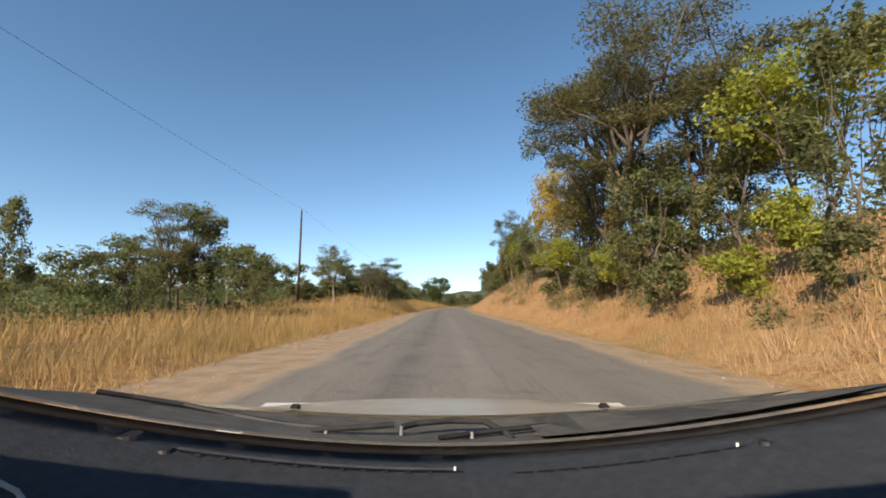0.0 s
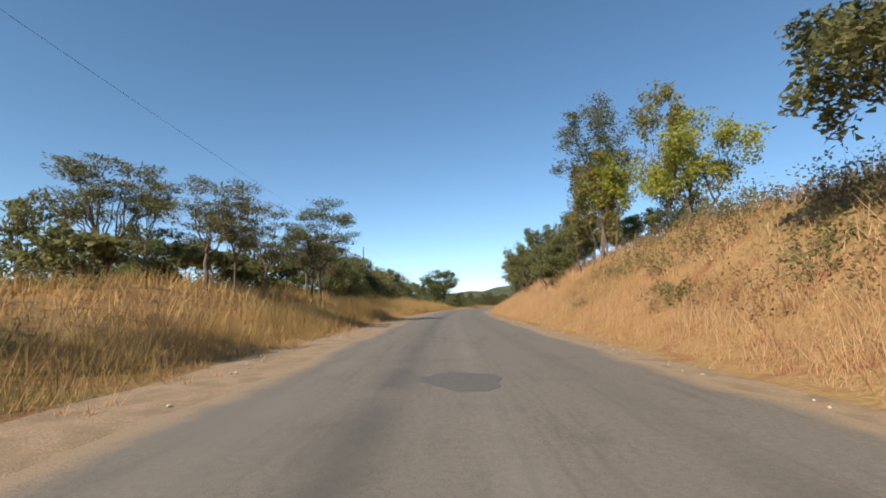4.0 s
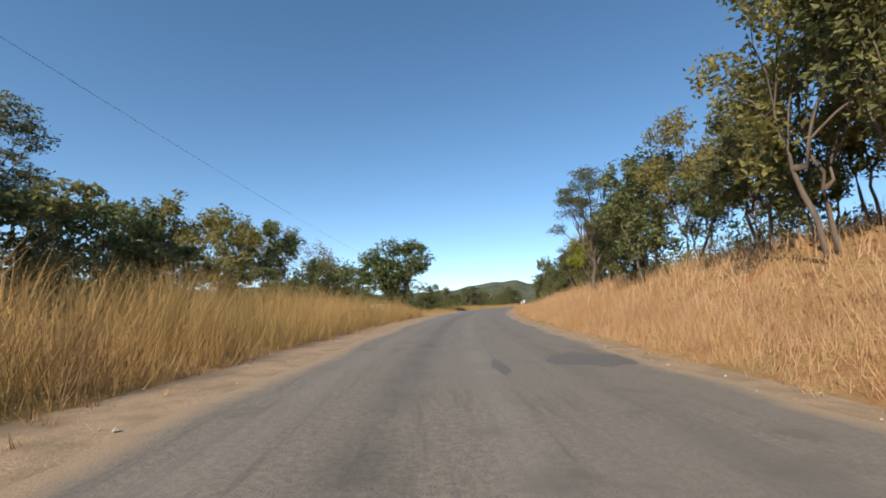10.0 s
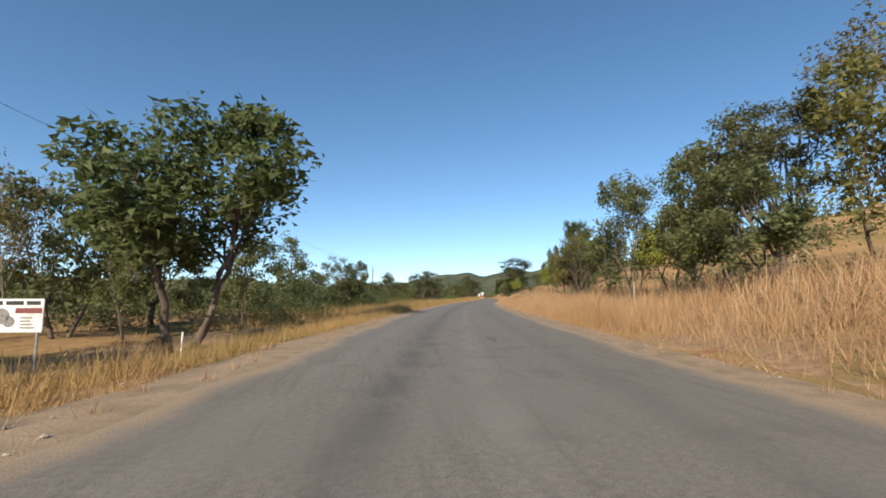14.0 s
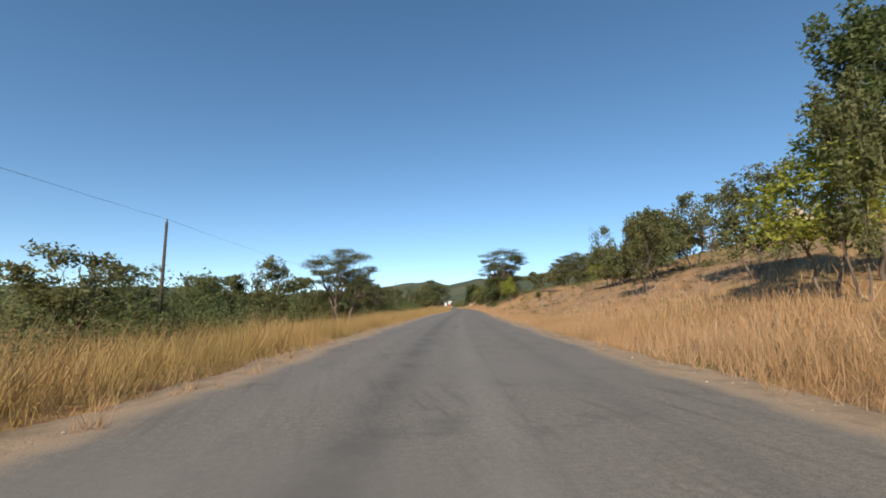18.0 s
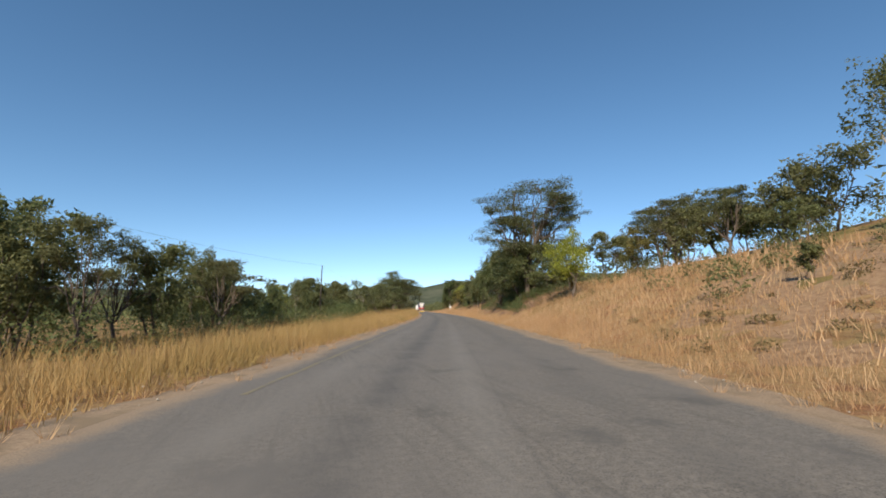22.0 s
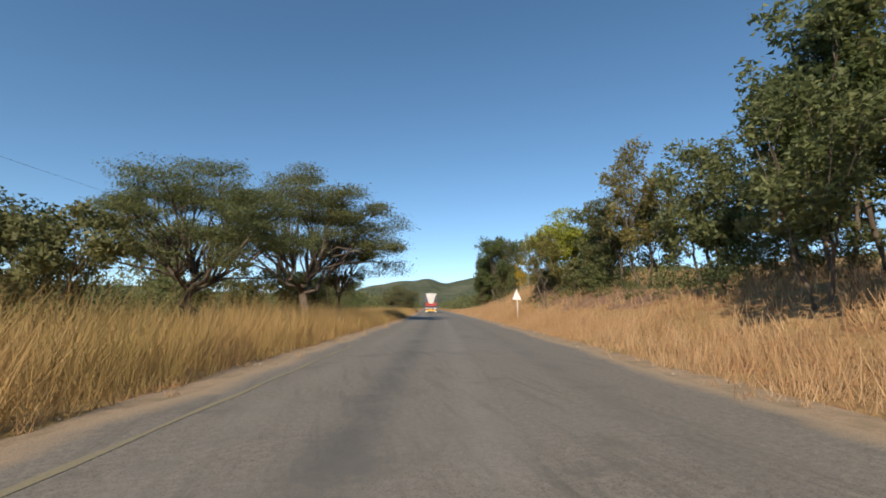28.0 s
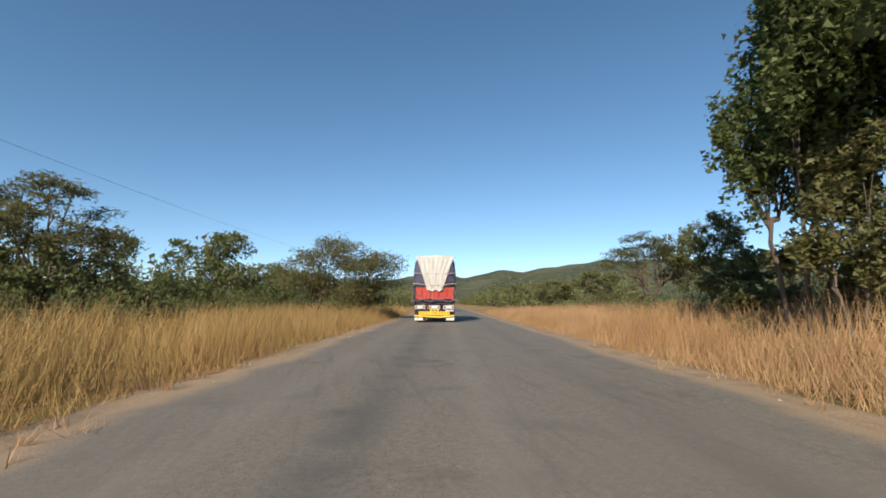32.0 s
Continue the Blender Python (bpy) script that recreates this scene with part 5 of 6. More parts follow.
def loaded_lorry(s, d):
    x, y, _ = on_road(s, d)
    ob = thing("lorry", pose(x, y, 0.0, 0, 0, math.degrees(float(np.interp(s, RS, RA)))),
               "heavily loaded lorry with white cloth over dark tarpaulin and red crates", "lorry")
    part("chassis", box(-0.45, 0.45, 0.3, 9.6, 0.75, 1.0, 0.02), BLACK_STEEL, ob)
    part("load_bed", box(-1.27, 1.27, 0.05, 7.4, 1.12, 1.32, 0.02), BLACK_STEEL, ob)
    part("rear_frame", box(-1.24, 1.24, 0.10, 0.30, 0.66, 0.84, 0.015), BLACK_STEEL, ob)
    for px in (-1.2, 1.2):
        part("frame_post", box(px - 0.06, px + 0.06, 0.06, 0.28, 0.30, 1.14, 0.01), BLACK_STEEL, ob)
    for x0, x1 in ((-1.25, -0.58), (-0.36, 0.34), (0.54, 1.23)):
        lamp = part("lamp_panel", box(x0, x1, -0.02, 0.12, 0.84, 1.06, 0.015), LAMP_GREY, ob, "pale grey tail lamp panel")
        for k in range(4):
            q = x0 + 0.09 + k * (x1 - x0 - 0.18) / 3
            part("lens", rod((q, -0.035, 0.95), (q, 0.0, 0.95), 0.06, 0.065, 12), LENS_RED if k in (0, 3) else WHITE_BODY, lamp)
    part("side_lamp", box(0.66, 1.2, -0.02, 0.1, 0.68, 0.79, 0.01), LAMP_GREY, ob, "small grey lamp")
    board = part("chevron_board", box(-0.98, 0.93, -0.03, 0.0, 0.45, 0.68, 0.004), YELLOW, ob, "orange and yellow chevron board")
    for k in range(11):
        q = -0.93 + k * 0.175
        lean = 0.06 if q < 0 else -0.06
        bm = bmesh.new()
        f4 = [bm.verts.new((px, py, pz)) for py in (-0.036, -0.031) for px, pz in ((q, 0.46), (q + 0.085, 0.46), (q + 0.085 + lean, 0.67), (q + lean, 0.67))]
        for idx in ((0, 1, 2, 3), (7, 6, 5, 4), (0, 4, 5, 1), (1, 5, 6, 2), (2, 6, 7, 3), (3, 7, 4, 0)):
            bm.faces.new([f4[i] for i in idx])
        part("chevron", bm, ORANGE, board, "orange stripe")
    bumper = bmesh.new()
    rod((-1.26, -0.06, 0.42), (-0.35, -0.06, 0.36), 0.045, 0.045, 10, bumper)
    rod((-0.35, -0.06, 0.36), (0.35, -0.06, 0.33), 0.045, 0.045, 10, bumper)
    rod((0.35, -0.06, 0.33), (1.23, -0.06, 0.42), 0.045, 0.045, 10, bumper)
    part("bumper", bumper, YELLOW, ob, "bent yellow bumper bar")
    for x0, x1 in ((-1.25, -0.72), (0.72, 1.22)):
        part("mud_flap", box(x0, x1, 0.02, 0.05, 0.13, 0.33, 0.004), WHITE_POST, ob, "white rear mud flap")
    for py in (1.5, 2.8, 8.4):
        for px in (-1.0, 1.0):
            wheel(ob, px, py, 0.50, 0.5 if py < 5 else 0.3)
    part("cab", box(-1.22, 1.22, 7.7, 9.6, 1.0, 3.0, 0.12), WHITE_BODY, ob, "white driver's cab")
    # crates behind a net
    for row in range(3):
        for k in range(5):
            x0 = -1.3 + k * 0.525
            z = 1.45 + row * 0.25
            crate = box(x0, x0 + 0.50, 0.0, 0.55, z, z + 0.225, 0.015)
            box(x0 - 0.005, x0 + 0.505, -0.02, 0.02, z + 0.17, z + 0.235, 0.006, crate)
            made = part("crate", crate, RED_CRATE, ob, "red plastic crate")
            for q in (0.10, 0.25, 0.40):
                part("rib", box(x0 + q - 0.012, x0 + q + 0.012, -0.012, 0.004, z + 0.01, z + 0.17, 0.003), RED_CRATE, made)
    part("lower_load", bulging_load(1.31, 0.5, 7.3, 1.30, 2.35, 5.0, 0.0), TARP, ob, "dark tarpaulin over the lower load", soft=True)
    part("load_cover", bulging_load(1.32, 0.0, 7.4, 2.10, 4.18, 1.0, 0.24), TARP, ob, "dark blue tarpaulin bulging over the load", soft=True)
    # draped cloth
    bm = bmesh.new()
    rows = []
    for k in range(26):
        t = k / 25
        if t < 0.25:
            y, z = 1.6 - 1.62 * t / 0.25, 4.22 - 0.02 * t
        else:
            q = (t - 0.25) / 0.75
            y, z = -0.08 - 0.07 * math.sin(q * 3), 4.20 - 2.22 * q ** 0.95
        half = 1.24 if t < 0.25 else 1.24 - 0.76 * ((t - 0.25) / 0.75) ** 0.85
        row = []
        for i in range(33):
            u = -1 + i / 16
            fold = 0.05 * math.sin(u * 9 + 2 * math.sin(t * 5)) * (0.4 + 0.6 * t) + 0.028 * math.sin(u * 23 + t * 6) + 0.012 * math.sin(u * 41 + t * 9)
            drop = 0.05 * math.sin(u * 7 + 1) * t
            row.append(bm.verts.new((u * half + 0.02, y - 0.06 + fold, z + drop + (fold * 0.6 if t < 0.3 else 0) - 0.10 * abs(u) ** 3 * (t < 0.3))))
        rows.append(row)
    for lo, hi in zip(rows, rows[1:]):
        for i in range(32):
            bm.faces.new((lo[i], lo[i + 1], hi[i + 1], hi[i]))
    bmesh.ops.solidify(bm, geom=bm.faces[:], thickness=0.012)
    part("canvas_sheet", bm, CLOTH, ob, "creased off-white canvas draped over the rear", soft=True)
    for z, hang in ((3.05, 0.03), (2.36, 0.06)):
        pts = [(u * 1.38, -0.19 - 0.02 * math.cos(u * 9), z - hang * math.cos(u * 3)) for u in np.linspace(-1, 1, 17)]
        V, F = tubes([(pts, np.full(17, 0.022), 6)])
        part("rope", fast_mesh("rope", V, F, ROPE), None, ob, "pale lashing rope")
    # torn, bunched hem of the tarpaulin under the crates and its flaps beside them
    hem = np.random.default_rng(14)
    for x0, x1 in ((-1.36, -0.5), (-0.55, 0.3), (0.25, 1.36)):
        us = np.linspace(x0, x1, 15)
        pts = [(u, -0.06 + hem.normal(0, 0.02), 1.36 + 0.05 * math.sin(u * 6) + hem.normal(0, 0.025)) for u in us]
        V, F = tubes([(pts, 0.045 + 0.02 * np.abs(hem.standard_normal(15)), 7)])
        part("tarpaulin_hem", fast_mesh("tarpaulin_hem", V, F, TARP), None, ob, "bunched torn edge of the tarpaulin")
    for side in (-1, 1):
        bm = bmesh.new()
        rows = [[bm.verts.new((side * (1.31 + 0.04 * math.sin(k * 1.3)) - side * 0.14 * i / 3, -0.05 - 0.03 * math.sin(i * 2 + k), 1.36 + k * 0.13)) for i in range(4)] for k in range(8)]
        for lo, hi in zip(rows, rows[1:]):
            for i in range(3):
                bm.faces.new((lo[i], lo[i + 1], hi[i + 1], hi[i]))
        bmesh.ops.solidify(bm, geom=bm.faces[:], thickness=0.012)
        part("tarpaulin_flap", bm, TARP, ob, "dark tarpaulin flap beside the crates", soft=True)
    part("number_plate", box(-0.28, 0.26, -0.05, -0.036, 0.70, 0.82, 0.004), YELLOW, ob, "yellow plate with unreadable bar")
    part("plate_bar", box(-0.2, 0.18, -0.054, -0.051, 0.735, 0.785), INK, ob, "dark unreadable bar")
    net = np.random.default_rng(8)
    for k in range(14):
        u = -1.3 + k * 0.2
        pts = [(u, -0.05, 2.3), (u + net.normal(0, 0.05), -0.09, 1.8), (u + net.normal(0, 0.09), -0.06, 1.36 + net.normal(0, 0.05))]
        V, F = tubes([(pts, np.full(3, 0.006), 4)])
        part("net_strand", fast_mesh("net_strand", V, F, ROPE), None, ob)
    return ob


loaded_lorry(457.6, -0.52)


def white_lorry(s, d):
    x, y, _ = on_road(s, d)
    ob = thing("lorry", pose(x, y, 0.0, 0, 0, math.degrees(float(np.interp(s, RS, RA)))), "white box-bodied lorry further along the road", "lorry")
    part("body", box(-1.22, 1.22, 0.0, 7.0, 1.1, 3.55, 0.05), WHITE_BODY, ob)
    for x0 in (-1.18, 0.02):
        door = part("rear_door", box(x0, x0 + 1.16, -0.035, -0.004, 1.16, 3.48, 0.01), WHITE_BODY, ob)
        part("door_bar", rod((x0 + 0.85, -0.05, 1.2), (x0 + 0.85, -0.05, 3.4), 0.018, 0.018, 8), STEEL, door)
    part("chassis", box(-0.45, 0.45, 0.2, 9.0, 0.7, 1.09, 0.02), BLACK_STEEL, ob)
    part("bumper", box(-1.15, 1.15, -0.02, 0.12, 0.45, 0.62, 0.02), BLACK_STEEL, ob)
    part("cab", box(-1.18, 1.18, 7.25, 9.1, 0.8, 2.9, 0.1), WHITE_BODY, ob)
    for x0 in (-1.1, 0.85):
        part("tail_lamp", box(x0, x0 + 0.25, -0.04, 0.0, 0.68, 0.84, 0.01), LENS_RED, ob)
    for py in (1.6, 7.9):
        for px in (-0.98, 0.98):
            wheel(ob, px, py, 0.46, 0.4)


white_lorry(492, -0.6)

# ---- the car at the start of the drive: dashboard, cowl, wipers, bonnet ----
DASH = grain("dark_blue_grey_dash_plastic", (0.050, 0.054, 0.064), (0.068, 0.073, 0.084), 60, 0.7, bump=0.12, spec=0.4)
DASH_TRIM = grain("pale_screen_trim", (0.22, 0.19, 0.165), (0.30, 0.26, 0.225), 30, 0.5, bump=0.05)
SLOT_GREY = grain("grey_slot_plastic", (0.11, 0.105, 0.105), (0.15, 0.145, 0.14), 30, 0.45, bump=0.05)
SEAL = grain("black_screen_seal", (0.008, 0.006, 0.006), (0.018, 0.014, 0.014), 20, 0.6, bump=0.05)
COWL = grain("grey_black_cowl_plastic", (0.13, 0.12, 0.105), (0.19, 0.175, 0.155), 22, 0.75, bump=0.15, dirt=(0.24, 0.21, 0.175), big=7)
CREAM = grain("cream_car_paint", (0.62, 0.56, 0.46), (0.68, 0.62, 0.52), 5, 0.3, bump=0.01, dirt=(0.52, 0.46, 0.37), big=3)
GLASS_LAMP = grain("clear_lamp", (0.6, 0.6, 0.6), (0.7, 0.7, 0.7), 9, 0.15, bump=0)
car = thing("car", pose(0, 0, 0, 0, 0, 0.2), "small cream car with dark dashboard and black wipers", "car")


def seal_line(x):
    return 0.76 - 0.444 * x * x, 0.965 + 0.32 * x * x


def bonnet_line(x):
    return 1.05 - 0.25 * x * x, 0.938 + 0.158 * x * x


def patch(fn, us, vs, thick=0.0):
    """A surface from a function of two numbers."""
    bm = bmesh.new()
    g = [[bm.verts.new(fn(u, v)) for u in us] for v in vs]
    for a, b in zip(g, g[1:]):
        for i in range(len(us) - 1):
            bm.faces.new((a[i], a[i + 1], b[i + 1], b[i]))
    if thick:
        bmesh.ops.solidify(bm, geom=bm.faces[:], thickness=thick)
    return bm


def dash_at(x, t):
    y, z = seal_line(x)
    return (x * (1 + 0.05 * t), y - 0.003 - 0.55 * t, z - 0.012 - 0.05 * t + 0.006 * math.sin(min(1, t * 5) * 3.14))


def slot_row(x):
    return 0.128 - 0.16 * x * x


def chain(pts, radius, sides=6):
    bm = bmesh.new()
    for a, b in zip(pts, pts[1:]):
        rod(a, b, radius, radius, sides, bm)
    return bm


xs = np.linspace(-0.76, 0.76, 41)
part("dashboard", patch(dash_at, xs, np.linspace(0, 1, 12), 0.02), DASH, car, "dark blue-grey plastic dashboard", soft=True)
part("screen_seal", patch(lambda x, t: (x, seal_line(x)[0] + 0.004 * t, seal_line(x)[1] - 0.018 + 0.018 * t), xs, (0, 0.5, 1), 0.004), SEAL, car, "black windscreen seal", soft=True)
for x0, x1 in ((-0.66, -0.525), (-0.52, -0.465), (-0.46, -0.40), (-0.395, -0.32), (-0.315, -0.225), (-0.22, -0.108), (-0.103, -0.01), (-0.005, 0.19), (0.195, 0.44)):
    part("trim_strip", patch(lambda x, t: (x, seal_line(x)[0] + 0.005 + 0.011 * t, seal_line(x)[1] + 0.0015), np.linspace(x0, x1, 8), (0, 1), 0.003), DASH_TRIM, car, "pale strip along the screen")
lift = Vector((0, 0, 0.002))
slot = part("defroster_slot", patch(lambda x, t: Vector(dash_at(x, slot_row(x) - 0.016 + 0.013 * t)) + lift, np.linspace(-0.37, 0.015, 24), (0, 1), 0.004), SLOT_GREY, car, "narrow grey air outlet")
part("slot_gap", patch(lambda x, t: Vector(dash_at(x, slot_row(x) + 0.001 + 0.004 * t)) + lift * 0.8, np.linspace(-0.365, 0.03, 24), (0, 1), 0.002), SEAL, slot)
for k in range(11):
    q = -0.34 + k * 0.032
    a = Vector(dash_at(q, slot_row(q) + 0.005))
    part("slot", box(a.x - 0.004, a.x + 0.004, a.y - 0.002, a.y + 0.001, a.z, a.z + 0.002), SEAL, slot)
for k in range(10):
    q = 0.105 + k * 0.031
    part("defroster_slot", patch(lambda x, t: Vector(dash_at(x, slot_row(x) + 0.012 - 0.03 * (q - 0.1) + 0.005 * t)) + lift * 0.7, np.linspace(q, q + 0.025, 3), (0, 1), 0.002), SEAL, car, "thin dark air slot")
for q, t, w in ((-0.382, 0.104, 0.012), (0.436, 0.093, 0.011), (-0.443, 0.045, 0.022)):
    a = Vector(dash_at(q, t))
    part("vent_cap", rod(a - Vector((0, 0, 0.004)), a + Vector((0, 0, 0.001)), w, w * 0.8, 14), SEAL, car, "small round black cap")
for q, t in ((0.402, 0.102), (0.018, 0.119)):
    a = Vector(dash_at(q, t))
    part("clip", rod(a, a + Vector((0, 0, 0.005)), 0.0022, 0.002, 6), SIGN_WHITE, car, "tiny white clip")
part("vent_rim", chain([Vector(dash_at(q, t)) + lift for q, t in ((-0.52, 0.27), (-0.475, 0.292), (-0.445, 0.32), (-0.43, 0.345))], 0.003), DASH_TRIM, car, "pale curved rim of a side vent")
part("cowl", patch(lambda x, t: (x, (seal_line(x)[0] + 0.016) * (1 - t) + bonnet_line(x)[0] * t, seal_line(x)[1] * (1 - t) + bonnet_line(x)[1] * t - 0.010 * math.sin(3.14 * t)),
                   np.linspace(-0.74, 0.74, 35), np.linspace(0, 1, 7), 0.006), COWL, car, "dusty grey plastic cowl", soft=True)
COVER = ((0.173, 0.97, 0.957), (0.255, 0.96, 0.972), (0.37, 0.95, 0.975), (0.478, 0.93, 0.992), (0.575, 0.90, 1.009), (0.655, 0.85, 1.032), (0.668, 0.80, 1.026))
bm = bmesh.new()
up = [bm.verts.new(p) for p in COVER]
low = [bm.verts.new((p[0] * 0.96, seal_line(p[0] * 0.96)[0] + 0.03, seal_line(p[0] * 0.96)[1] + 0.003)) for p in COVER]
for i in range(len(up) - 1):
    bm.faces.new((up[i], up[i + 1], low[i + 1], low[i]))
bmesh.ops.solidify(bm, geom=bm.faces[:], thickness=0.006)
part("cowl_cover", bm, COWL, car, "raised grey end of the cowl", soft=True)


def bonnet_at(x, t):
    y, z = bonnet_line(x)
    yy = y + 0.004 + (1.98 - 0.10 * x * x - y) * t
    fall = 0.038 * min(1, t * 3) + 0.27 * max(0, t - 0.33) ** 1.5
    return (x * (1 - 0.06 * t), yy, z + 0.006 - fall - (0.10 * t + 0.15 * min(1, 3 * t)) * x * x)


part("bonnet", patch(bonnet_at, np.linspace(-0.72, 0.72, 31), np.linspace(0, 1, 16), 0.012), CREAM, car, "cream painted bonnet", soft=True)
for q in (-0.352, 0.382):
    a = Vector(bonnet_at(q, 0.06))
    noz = box(a.x - 0.011, a.x + 0.011, a.y - 0.009, a.y + 0.009, a.z - 0.004, a.z + 0.011, 0.004)
    part("washer_nozzle", noz, SEAL, car, "small black washer nozzle")
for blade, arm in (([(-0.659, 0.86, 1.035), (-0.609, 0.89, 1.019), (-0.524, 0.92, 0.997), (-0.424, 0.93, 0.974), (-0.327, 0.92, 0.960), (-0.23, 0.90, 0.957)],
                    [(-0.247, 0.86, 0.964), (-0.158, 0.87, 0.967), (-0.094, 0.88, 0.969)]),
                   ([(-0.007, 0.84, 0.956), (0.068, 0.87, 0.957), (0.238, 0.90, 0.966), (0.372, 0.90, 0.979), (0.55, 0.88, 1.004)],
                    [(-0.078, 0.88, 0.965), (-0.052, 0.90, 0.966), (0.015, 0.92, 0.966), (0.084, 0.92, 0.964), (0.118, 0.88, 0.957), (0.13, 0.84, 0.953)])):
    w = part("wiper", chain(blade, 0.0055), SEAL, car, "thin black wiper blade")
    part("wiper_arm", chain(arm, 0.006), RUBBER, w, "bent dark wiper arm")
for x_, y_, z_ in ((-0.22, 0.86, 0.960), (-0.08, 0.88, 0.962), (0.055, 0.86, 0.957)):
    part("cowl_clip", rod((x_, y_, z_ - 0.012), (x_, y_, z_ + 0.004), 0.004, 0.003, 8), STEEL, car, "small shiny cowl clip")
part("body", box(-0.80, 0.80, -2.05, 1.93, 0.28, 0.80, 0.08), CREAM, car, "cream lower body")
part("front_bumper", box(-0.79, 0.79, 1.88, 2.06, 0.30, 0.58, 0.05), CREAM, car)
part("grille", box(-0.32, 0.32, 2.0, 2.045, 0.60, 0.68, 0.01), SEAL, car, "black grille")
for sx in (-1, 1):
    part("wing", box(min(sx * 0.69, sx * 0.81), max(sx * 0.69, sx * 0.81), 0.72, 1.86, 0.50, 0.775, 0.04), CREAM, car)
    part("headlamp", box(min(sx * 0.46, sx * 0.74), max(sx * 0.46, sx * 0.74), 1.88, 2.0, 0.54, 0.66, 0.03), GLASS_LAMP, car, "clear headlamp")
    part("door", box(min(sx * 0.77, sx * 0.825), max(sx * 0.77, sx * 0.825), -0.55, 0.55, 0.34, 0.93, 0.02), CREAM, car)
    part("screen_pillar", rod((sx * 0.80, 0.62, 0.92), (sx * 0.60, -0.12, 1.47), 0.035, 0.03, 8), CREAM, car)
    part("rear_pillar", rod((sx * 0.76, -1.75, 0.90), (sx * 0.60, -1.35, 1.47), 0.05, 0.04, 8), CREAM, car)
    for y in (-1.25, 1.25):
        wheel(car, sx * 0.70, y, 0.29, 0.18)
part("roof", patch(lambda x, t: (x, -0.15 - 1.3 * t, 1.49 - 0.06 * x * x * 2), np.linspace(-0.62, 0.62, 9), np.linspace(0, 1, 5), 0.03), CREAM, car, soft=True)


# ---- further trees behind the first rows ----
fill = random.Random(31)
behind = []
for k in range(52):
    s = fill.uniform(4, 520)
    left = k % 2 == 0
    d = -fill.uniform(25, 44) if left else fill.uniform(25, 48)
    tall = fill.uniform(4.5, 7.8) * (0.8 if left and 200 < s < 290 else 1.0)
    if not left and 200 < s < 268 and d < 46 or left and 140 < s < 178 and d > -24:
        continue
    kind = fill.choice(("round", "round", "round", "thin", "bare", "yellowgreen", "acacia"))
    behind.append((kind, fill.randrange(3), s, d, tall, tall * fill.uniform(0.6, 0.95), fill.uniform(0, 6.28)))
woodland("woodland", behind, "mixed green bush trees behind the roadside rows")

# ---- undergrowth, far woods and grass ----
def clumps(name, s, d, up, radius, count, size, mat, label, category, seed, squash=0.7):
    """Many leafy clumps over the ground in one mesh."""
    r = np.random.default_rng(seed)
    base = on_road(s, d, 0, True)
    base[:, 2] += up
    at = np.repeat(base, count, 0)
    g = r.standard_normal(at.shape)
    g *= (r.uniform(0.3, 1.0, len(at)) ** 0.5 / np.linalg.norm(g, axis=1))[:, None]
    k = np.repeat(radius, count)[:, None]
    lump = 1 + 0.35 * np.sin(g[:, :1] * 5 + k * 9) * np.cos(g[:, 1:2] * 4 + k * 7)
    at = at + g * k * lump * [1, 1, squash]
    V, F = leaves(r, at, size, 0.6, 0.4)
    tagged(new(name, fast_mesh(name, V, F, mat)), label, category, kind="stuff")


r = np.random.default_rng(3)
n = 1000
us = r.uniform(0, 480, n)
ud = np.where(np.arange(n) % 2 == 0, -r.uniform(12.5, 30, n), r.uniform(11, 28, n))
keep = ~((ud > 0) & (us > 205) & (us < 275) & (ud < 22)) & ~((ud < 0) & (us > 146) & (us < 176))
us, ud = us[keep], ud[keep]
ur = r.uniform(0.6, 1.5, len(us)) * np.where((ud < -15) & (us > 175), 1.45, 1.0)
clumps("undergrowth", us, ud, ur * 0.45, ur, 170, 0.17, LEAF, "low green and olive undergrowth below the trees", "undergrowth", 1)
n = 760
us = r.uniform(-5, 510, n)
ud = -r.uniform(14.5, 36, n)
keep = ~((us > 140) & (us < 180) & (ud > -26))
us, ud = us[keep], ud[keep]
ur = r.uniform(1.3, 2.4, len(us)) * np.where(us < 60, 0.75, np.where(us > 180, 1.3, 1.0))
ur *= np.where(ud > -18, 0.7, 1.0)
clumps("thick_bush", us, ud, ur * 0.7, ur, 330, 0.185, LEAF_DARK, "thick green bush behind the grass verge", "bush", 5, 0.85)
n = 330
us, ud, ur = r.uniform(0, 520, n), -r.uniform(35, 62, n), r.uniform(1.9, 3.4, n)
clumps("bush_belt", us, ud, ur * 0.75, ur, 240, 0.34, LEAF, "dense green bush beyond the roadside trees", "bush", 15, 0.9)
n = 260
us, ud, ur = r.uniform(222, 284, n), r.uniform(6.5, 32, n), r.uniform(0.15, 0.5, n)
clumps("slope_tufts", us, ud, ur * 0.3, ur, 90, 0.085, LEAF_BROWN, "small brown and olive tufts on the trodden slope", "tufts", 9, 0.6)
n = 170
us, ud = r.uniform(0, 470, n), np.where(r.random(n) < 0.5, -r.uniform(9, 18, n), r.uniform(8.5, 18, n))
ur = r.uniform(0.3, 0.7, n)
clumps("dry_brush", us, ud, ur * 0.3, ur, 150, 0.10, LEAF_BROWN, "dry brown brush among the straw grass", "brush", 2)
n = 300
us = np.concatenate([r.uniform(6, 62, 170), r.uniform(296, 345, 90), r.uniform(388, 445, n - 260)])
ud = r.uniform(7.0, 11.5, n) + np.where(us < 62, 0.0, 1.0)
ur = r.uniform(0.35, 1.0, n)
brown = np.arange(n) % 5 < 3
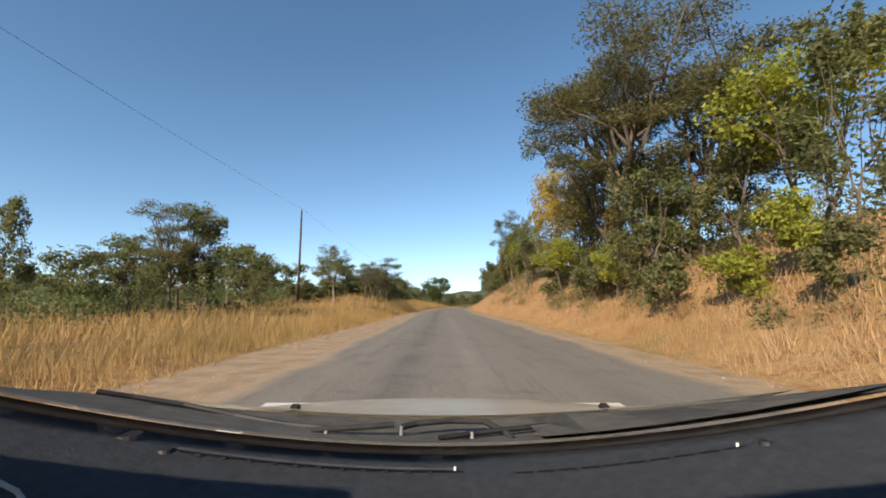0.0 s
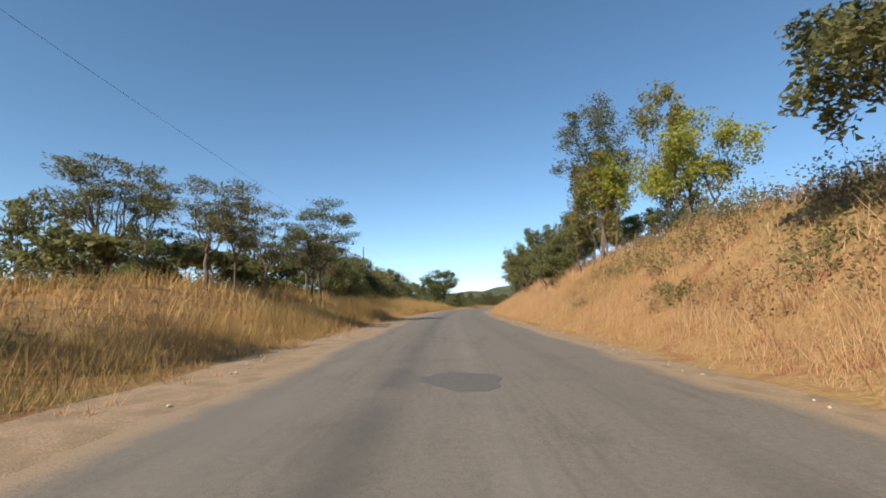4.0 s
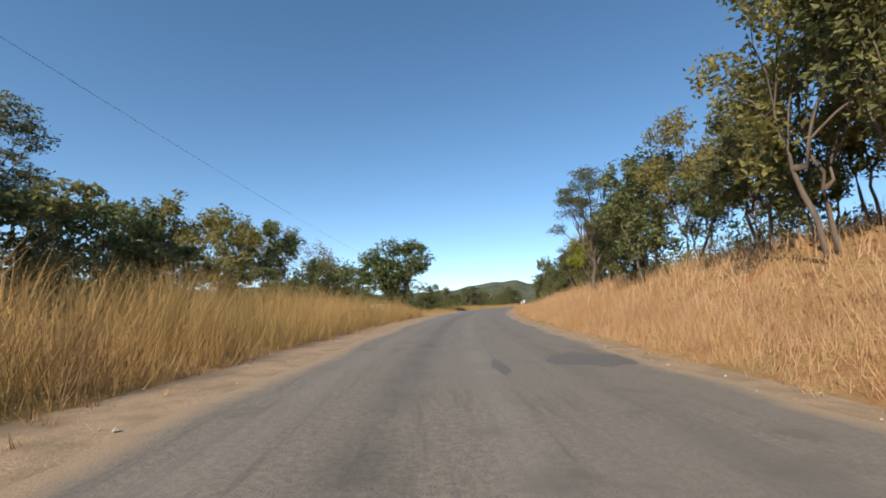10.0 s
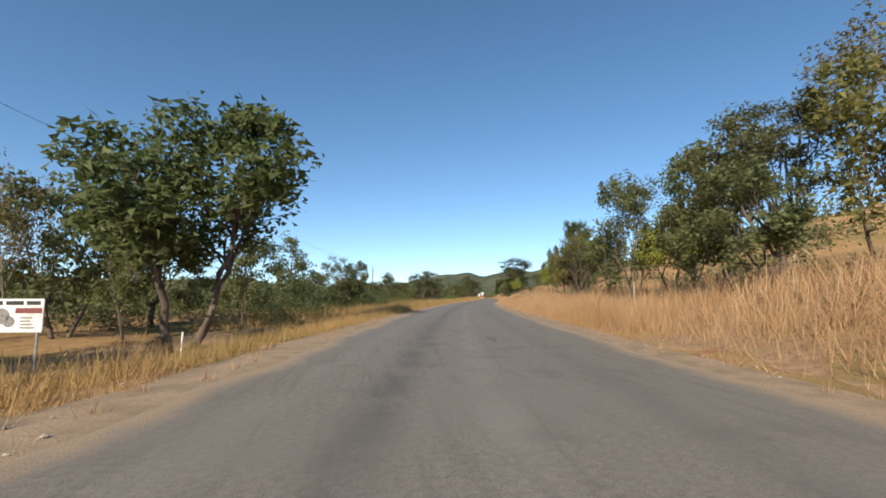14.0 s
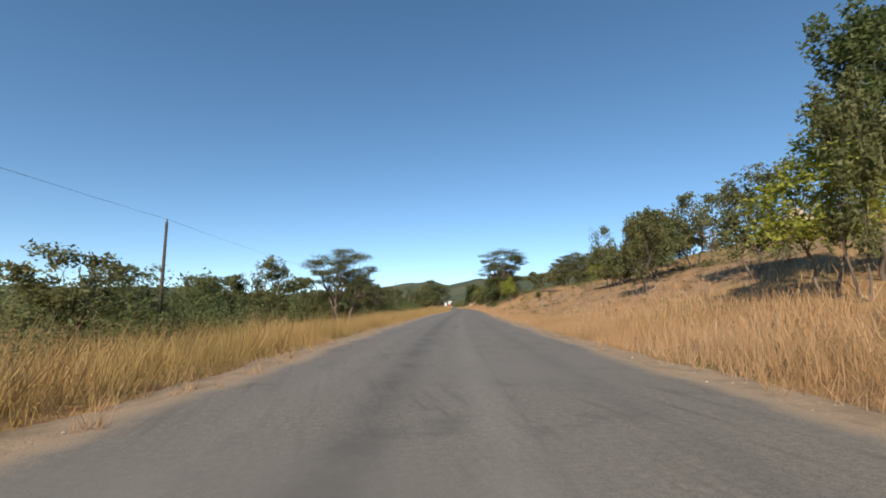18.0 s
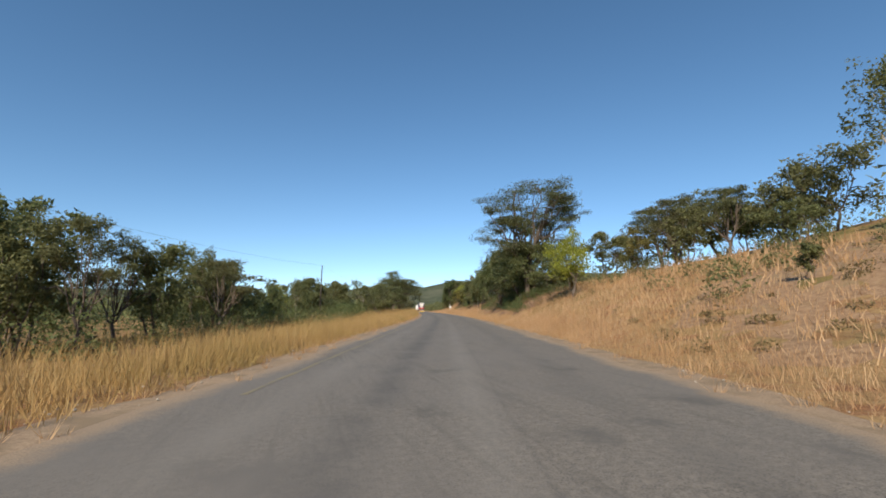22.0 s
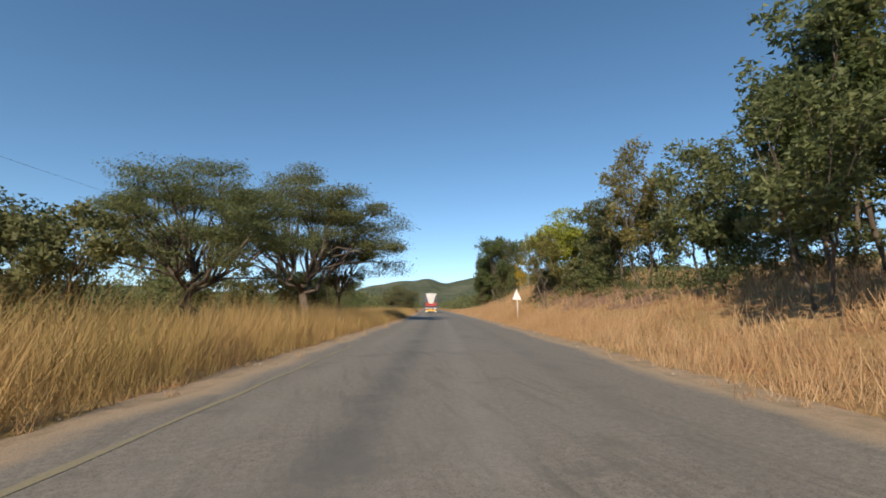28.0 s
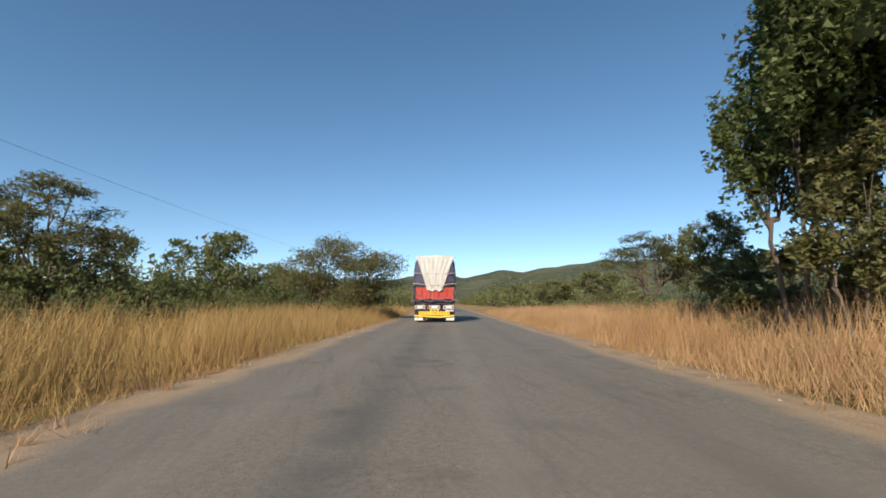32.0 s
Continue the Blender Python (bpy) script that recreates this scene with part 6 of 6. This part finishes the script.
clumps("bank_thicket", us[brown], ud[brown], ur[brown] * 0.5, ur[brown], 200, 0.085, LEAF_BROWN, "tangled reddish-brown dry scrub under the bank trees", "scrub", 6, 0.8)
clumps("bank_scrub", us[~brown], ud[~brown], ur[~brown] * 0.6, ur[~brown], 170, 0.11, LEAF, "low green scrub on the bank below the trees", "scrub", 7, 0.85)
# dark bank scrub, thickened to stand in for tree shade on the earth
n = 360
us = np.concatenate([r.uniform(300, 342, 160), r.uniform(303, 322, 60), r.uniform(374, 402, 90), r.uniform(437, 455, 50)])
ud, ur = r.uniform(7.4, 11.5, n) + 1.8 * (us > 340), r.uniform(0.35, 0.9, n) * (1 + 0.4 * (us > 340))
clumps("shady_scrub", us, ud, ur * 0.5, ur, 190, 0.1, LEAF_DARK, "dark green scrub over the red bank, partly in place of tree shade", "scrub", 8, 0.8)
n = 1700
us = np.where(np.arange(n) % 5 == 0, r.uniform(485, 760, n), r.uniform(-40, 860, n))
ud = np.where(np.arange(n) % 2 == 0, -r.uniform(27, 100, n), r.uniform(34, 110, n))
ahead = us > 500
ud = np.where(ahead, ud * 0.36, ud)
ur = r.uniform(1.6, 3.9, n)
clumps("far_woods", us, ud, ur * 0.9, ur, 85, 0.65, LEAF, "unbroken green bush behind the roadside trees", "woods", 4, 0.95)


def grass(name, side, mat, label, seed):
    """Tall dry grass beside the road, thickest at its edge."""
    r = np.random.default_rng(seed)
    S, D, wide = [], [], []
    verge = VERGE_L if side < 0 else VERGE_R
    for lo, hi, per, w in ((0, 2.6, 205, 0.0068), (2.6, 8.0, 44, 0.0145), (8.0, 17.0, 9, 0.03)):
        n = int(485 * (hi - lo) * per)
        S.append(r.uniform(-3, 482, n))
        D.append(np.abs(table(S[-1], *verge)) + lo + (hi - lo) * r.random(n))
        wide.append(np.full(n, w))
    S, D, wide = map(np.concatenate, (S, D, wide))
    if side < 0:
        tall = table(S, 0, 0.7, 40, 0.75, 60, 0.8, 85, 1.0, 97, 1.7, 134, 1.75, 146, 0.9, 156, 0.55, 172, 0.5, 182, 1.15, 240, 0.95, 300, 0.85, 350, 1.1, 362, 1.55, 384, 1.5, 400, 1.0, 440, 1.15)
        thin = (S > 148) & (S < 176) & (D > 7) & (r.random(len(S)) < 0.75)
    else:
        tall = table(S, 0, 0.55, 30, 0.6, 45, 0.7, 75, 1.0, 100, 0.85, 150, 1.15, 200, 1.05, 222, 0.7, 238, 0.4, 272, 0.45, 285, 0.7, 300, 0.6, 312, 0.4, 335, 0.45,
                     345, 0.8, 380, 0.75, 400, 1.1, 425, 1.3, 450, 0.9, 480, 0.8)
        thin = (S > 147.5) & (S < 158) & (D < 5.4 + 2.6 * r.random(len(S))) & (r.random(len(S)) < 0.93) | (S > 232) & (S < 275) & (r.random(len(S)) < 0.3) | (S > 302) & (S < 340) & (D > 6.5) & (r.random(len(S)) < 0.62) | (S > 377) & (S < 402) & (D > 7.4) & (r.random(len(S)) < 0.75)
        tall = tall + 0.4 * ((S > 280) & (S < 304) & (D > 14.0))
    clump = np.sin(S * 1.7 + D * 2.3) * np.sin(S * 0.6 - D * 1.9 + seed) + 0.6 * np.sin(S * 3.9 - D * 3.1)
    tuft = np.sin(S * 0.9 + 2 * np.sin(S * 0.23)) * np.cos(D * 1.3 + S * 0.4) + 0.5 * np.sin(S * 2.3 + D * 3.7)
    keep = ~thin & (r.random(len(S)) < 0.75 + 0.3 * clump)
    S, D, wide, tall, clump, tuft = S[keep], D[keep], wide[keep], tall[keep], clump[keep], tuft[keep]
    tall = tall * r.uniform(0.3, 1.15, len(S)) * (0.92 + 0.12 * clump + 0.2 * tuft) * (0.45 + 0.55 * smooth((D - np.abs(table(S, *verge))) / 0.9))
    root = on_road(S, side * D, -0.03, True)
    a = r.uniform(0, 2 * np.pi, len(S))
    across = np.stack([np.cos(a), np.sin(a), np.zeros_like(a)], -1) * wide[:, None]
    tip = root + np.stack([(0.16 * tuft + r.normal(0.03, 0.33, len(S))) * tall, (0.14 * clump + r.normal(0, 0.33, len(S))) * tall, tall], -1)
    V = np.stack([root - across, root + across, tip], 1).reshape(-1, 3)
    tagged(new(name, fast_mesh(name, V, np.arange(len(V)).reshape(-1, 3), mat)), label, "grass", kind="stuff")


grass("left_grass", -1, GRASS_L, "tall golden dry grass along the road verge", 11)
grass("bank_grass", 1, GRASS_R, "straw-coloured dry grass over the bank", 12)


# low dry tufts scattered over the shoulders
r = np.random.default_rng(23)
n = 1500
S = r.uniform(-2, 470, n)
D = np.where(r.random(n) < 0.5, np.abs(table(S, *VERGE_R)) - 0.75 * r.random(n) ** 2, -np.abs(table(S, *VERGE_L)) + 0.8 * r.random(n) ** 2)
S, D = np.repeat(S, 16), np.repeat(D, 16)
root = on_road(S + r.normal(0, 0.06, len(S)), D + r.normal(0, 0.06, len(S)), -0.03)
tall = r.uniform(0.06, 0.26, len(S))
a = r.uniform(0, 2 * np.pi, len(S))
across = np.stack([np.cos(a), np.sin(a), np.zeros_like(a)], -1) * 0.006
tip = root + np.stack([r.normal(0, 0.55, len(S)) * tall, r.normal(0, 0.55, len(S)) * tall, tall], -1)
V = np.stack([root - across, root + across, tip], 1).reshape(-1, 3)
tagged(new("verge_tufts", fast_mesh("verge_tufts", V, np.arange(len(V)).reshape(-1, 3), GRASS_R)), "small straw tufts scattered on the gravel shoulder", "grass", kind="stuff")

# loose stones along the shoulders
r = np.random.default_rng(17)
n = 2600
S = r.uniform(-2, 470, n)
right = r.random(n) < 0.5
D = np.where(right, r.uniform(4.1, 5.5, n), -r.uniform(3.2, 4.7, n))
k = 0.012 + 0.03 * r.random(n) ** 3
at = on_road(S, D, 0.0)
at[:, 2] = -0.012 + k * 0.4
oct_ = np.array([(1, 0, 0), (-1, 0, 0), (0, 1, 0), (0, -1, 0), (0, 0, 0.7), (0, 0, -0.7)], float)
tri_ = np.array([(0, 2, 4), (2, 1, 4), (1, 3, 4), (3, 0, 4), (2, 0, 5), (1, 2, 5), (3, 1, 5), (0, 3, 5)])
V = at[:, None] + oct_[None] * k[:, None, None] * r.uniform(0.7, 1.3, (n, 6, 1))
F = (np.arange(n)[:, None, None] * 6 + tri_[None]).reshape(-1, 3)
STONE = grain("pale_roadside_stone", (0.26, 0.22, 0.17), (0.46, 0.40, 0.33), 9, 0.9, bump=0.3)
tagged(new("loose_stones", fast_mesh("loose_stones", V.reshape(-1, 3), F, STONE)), "small pale stones scattered on the shoulder", "stones", kind="stuff")
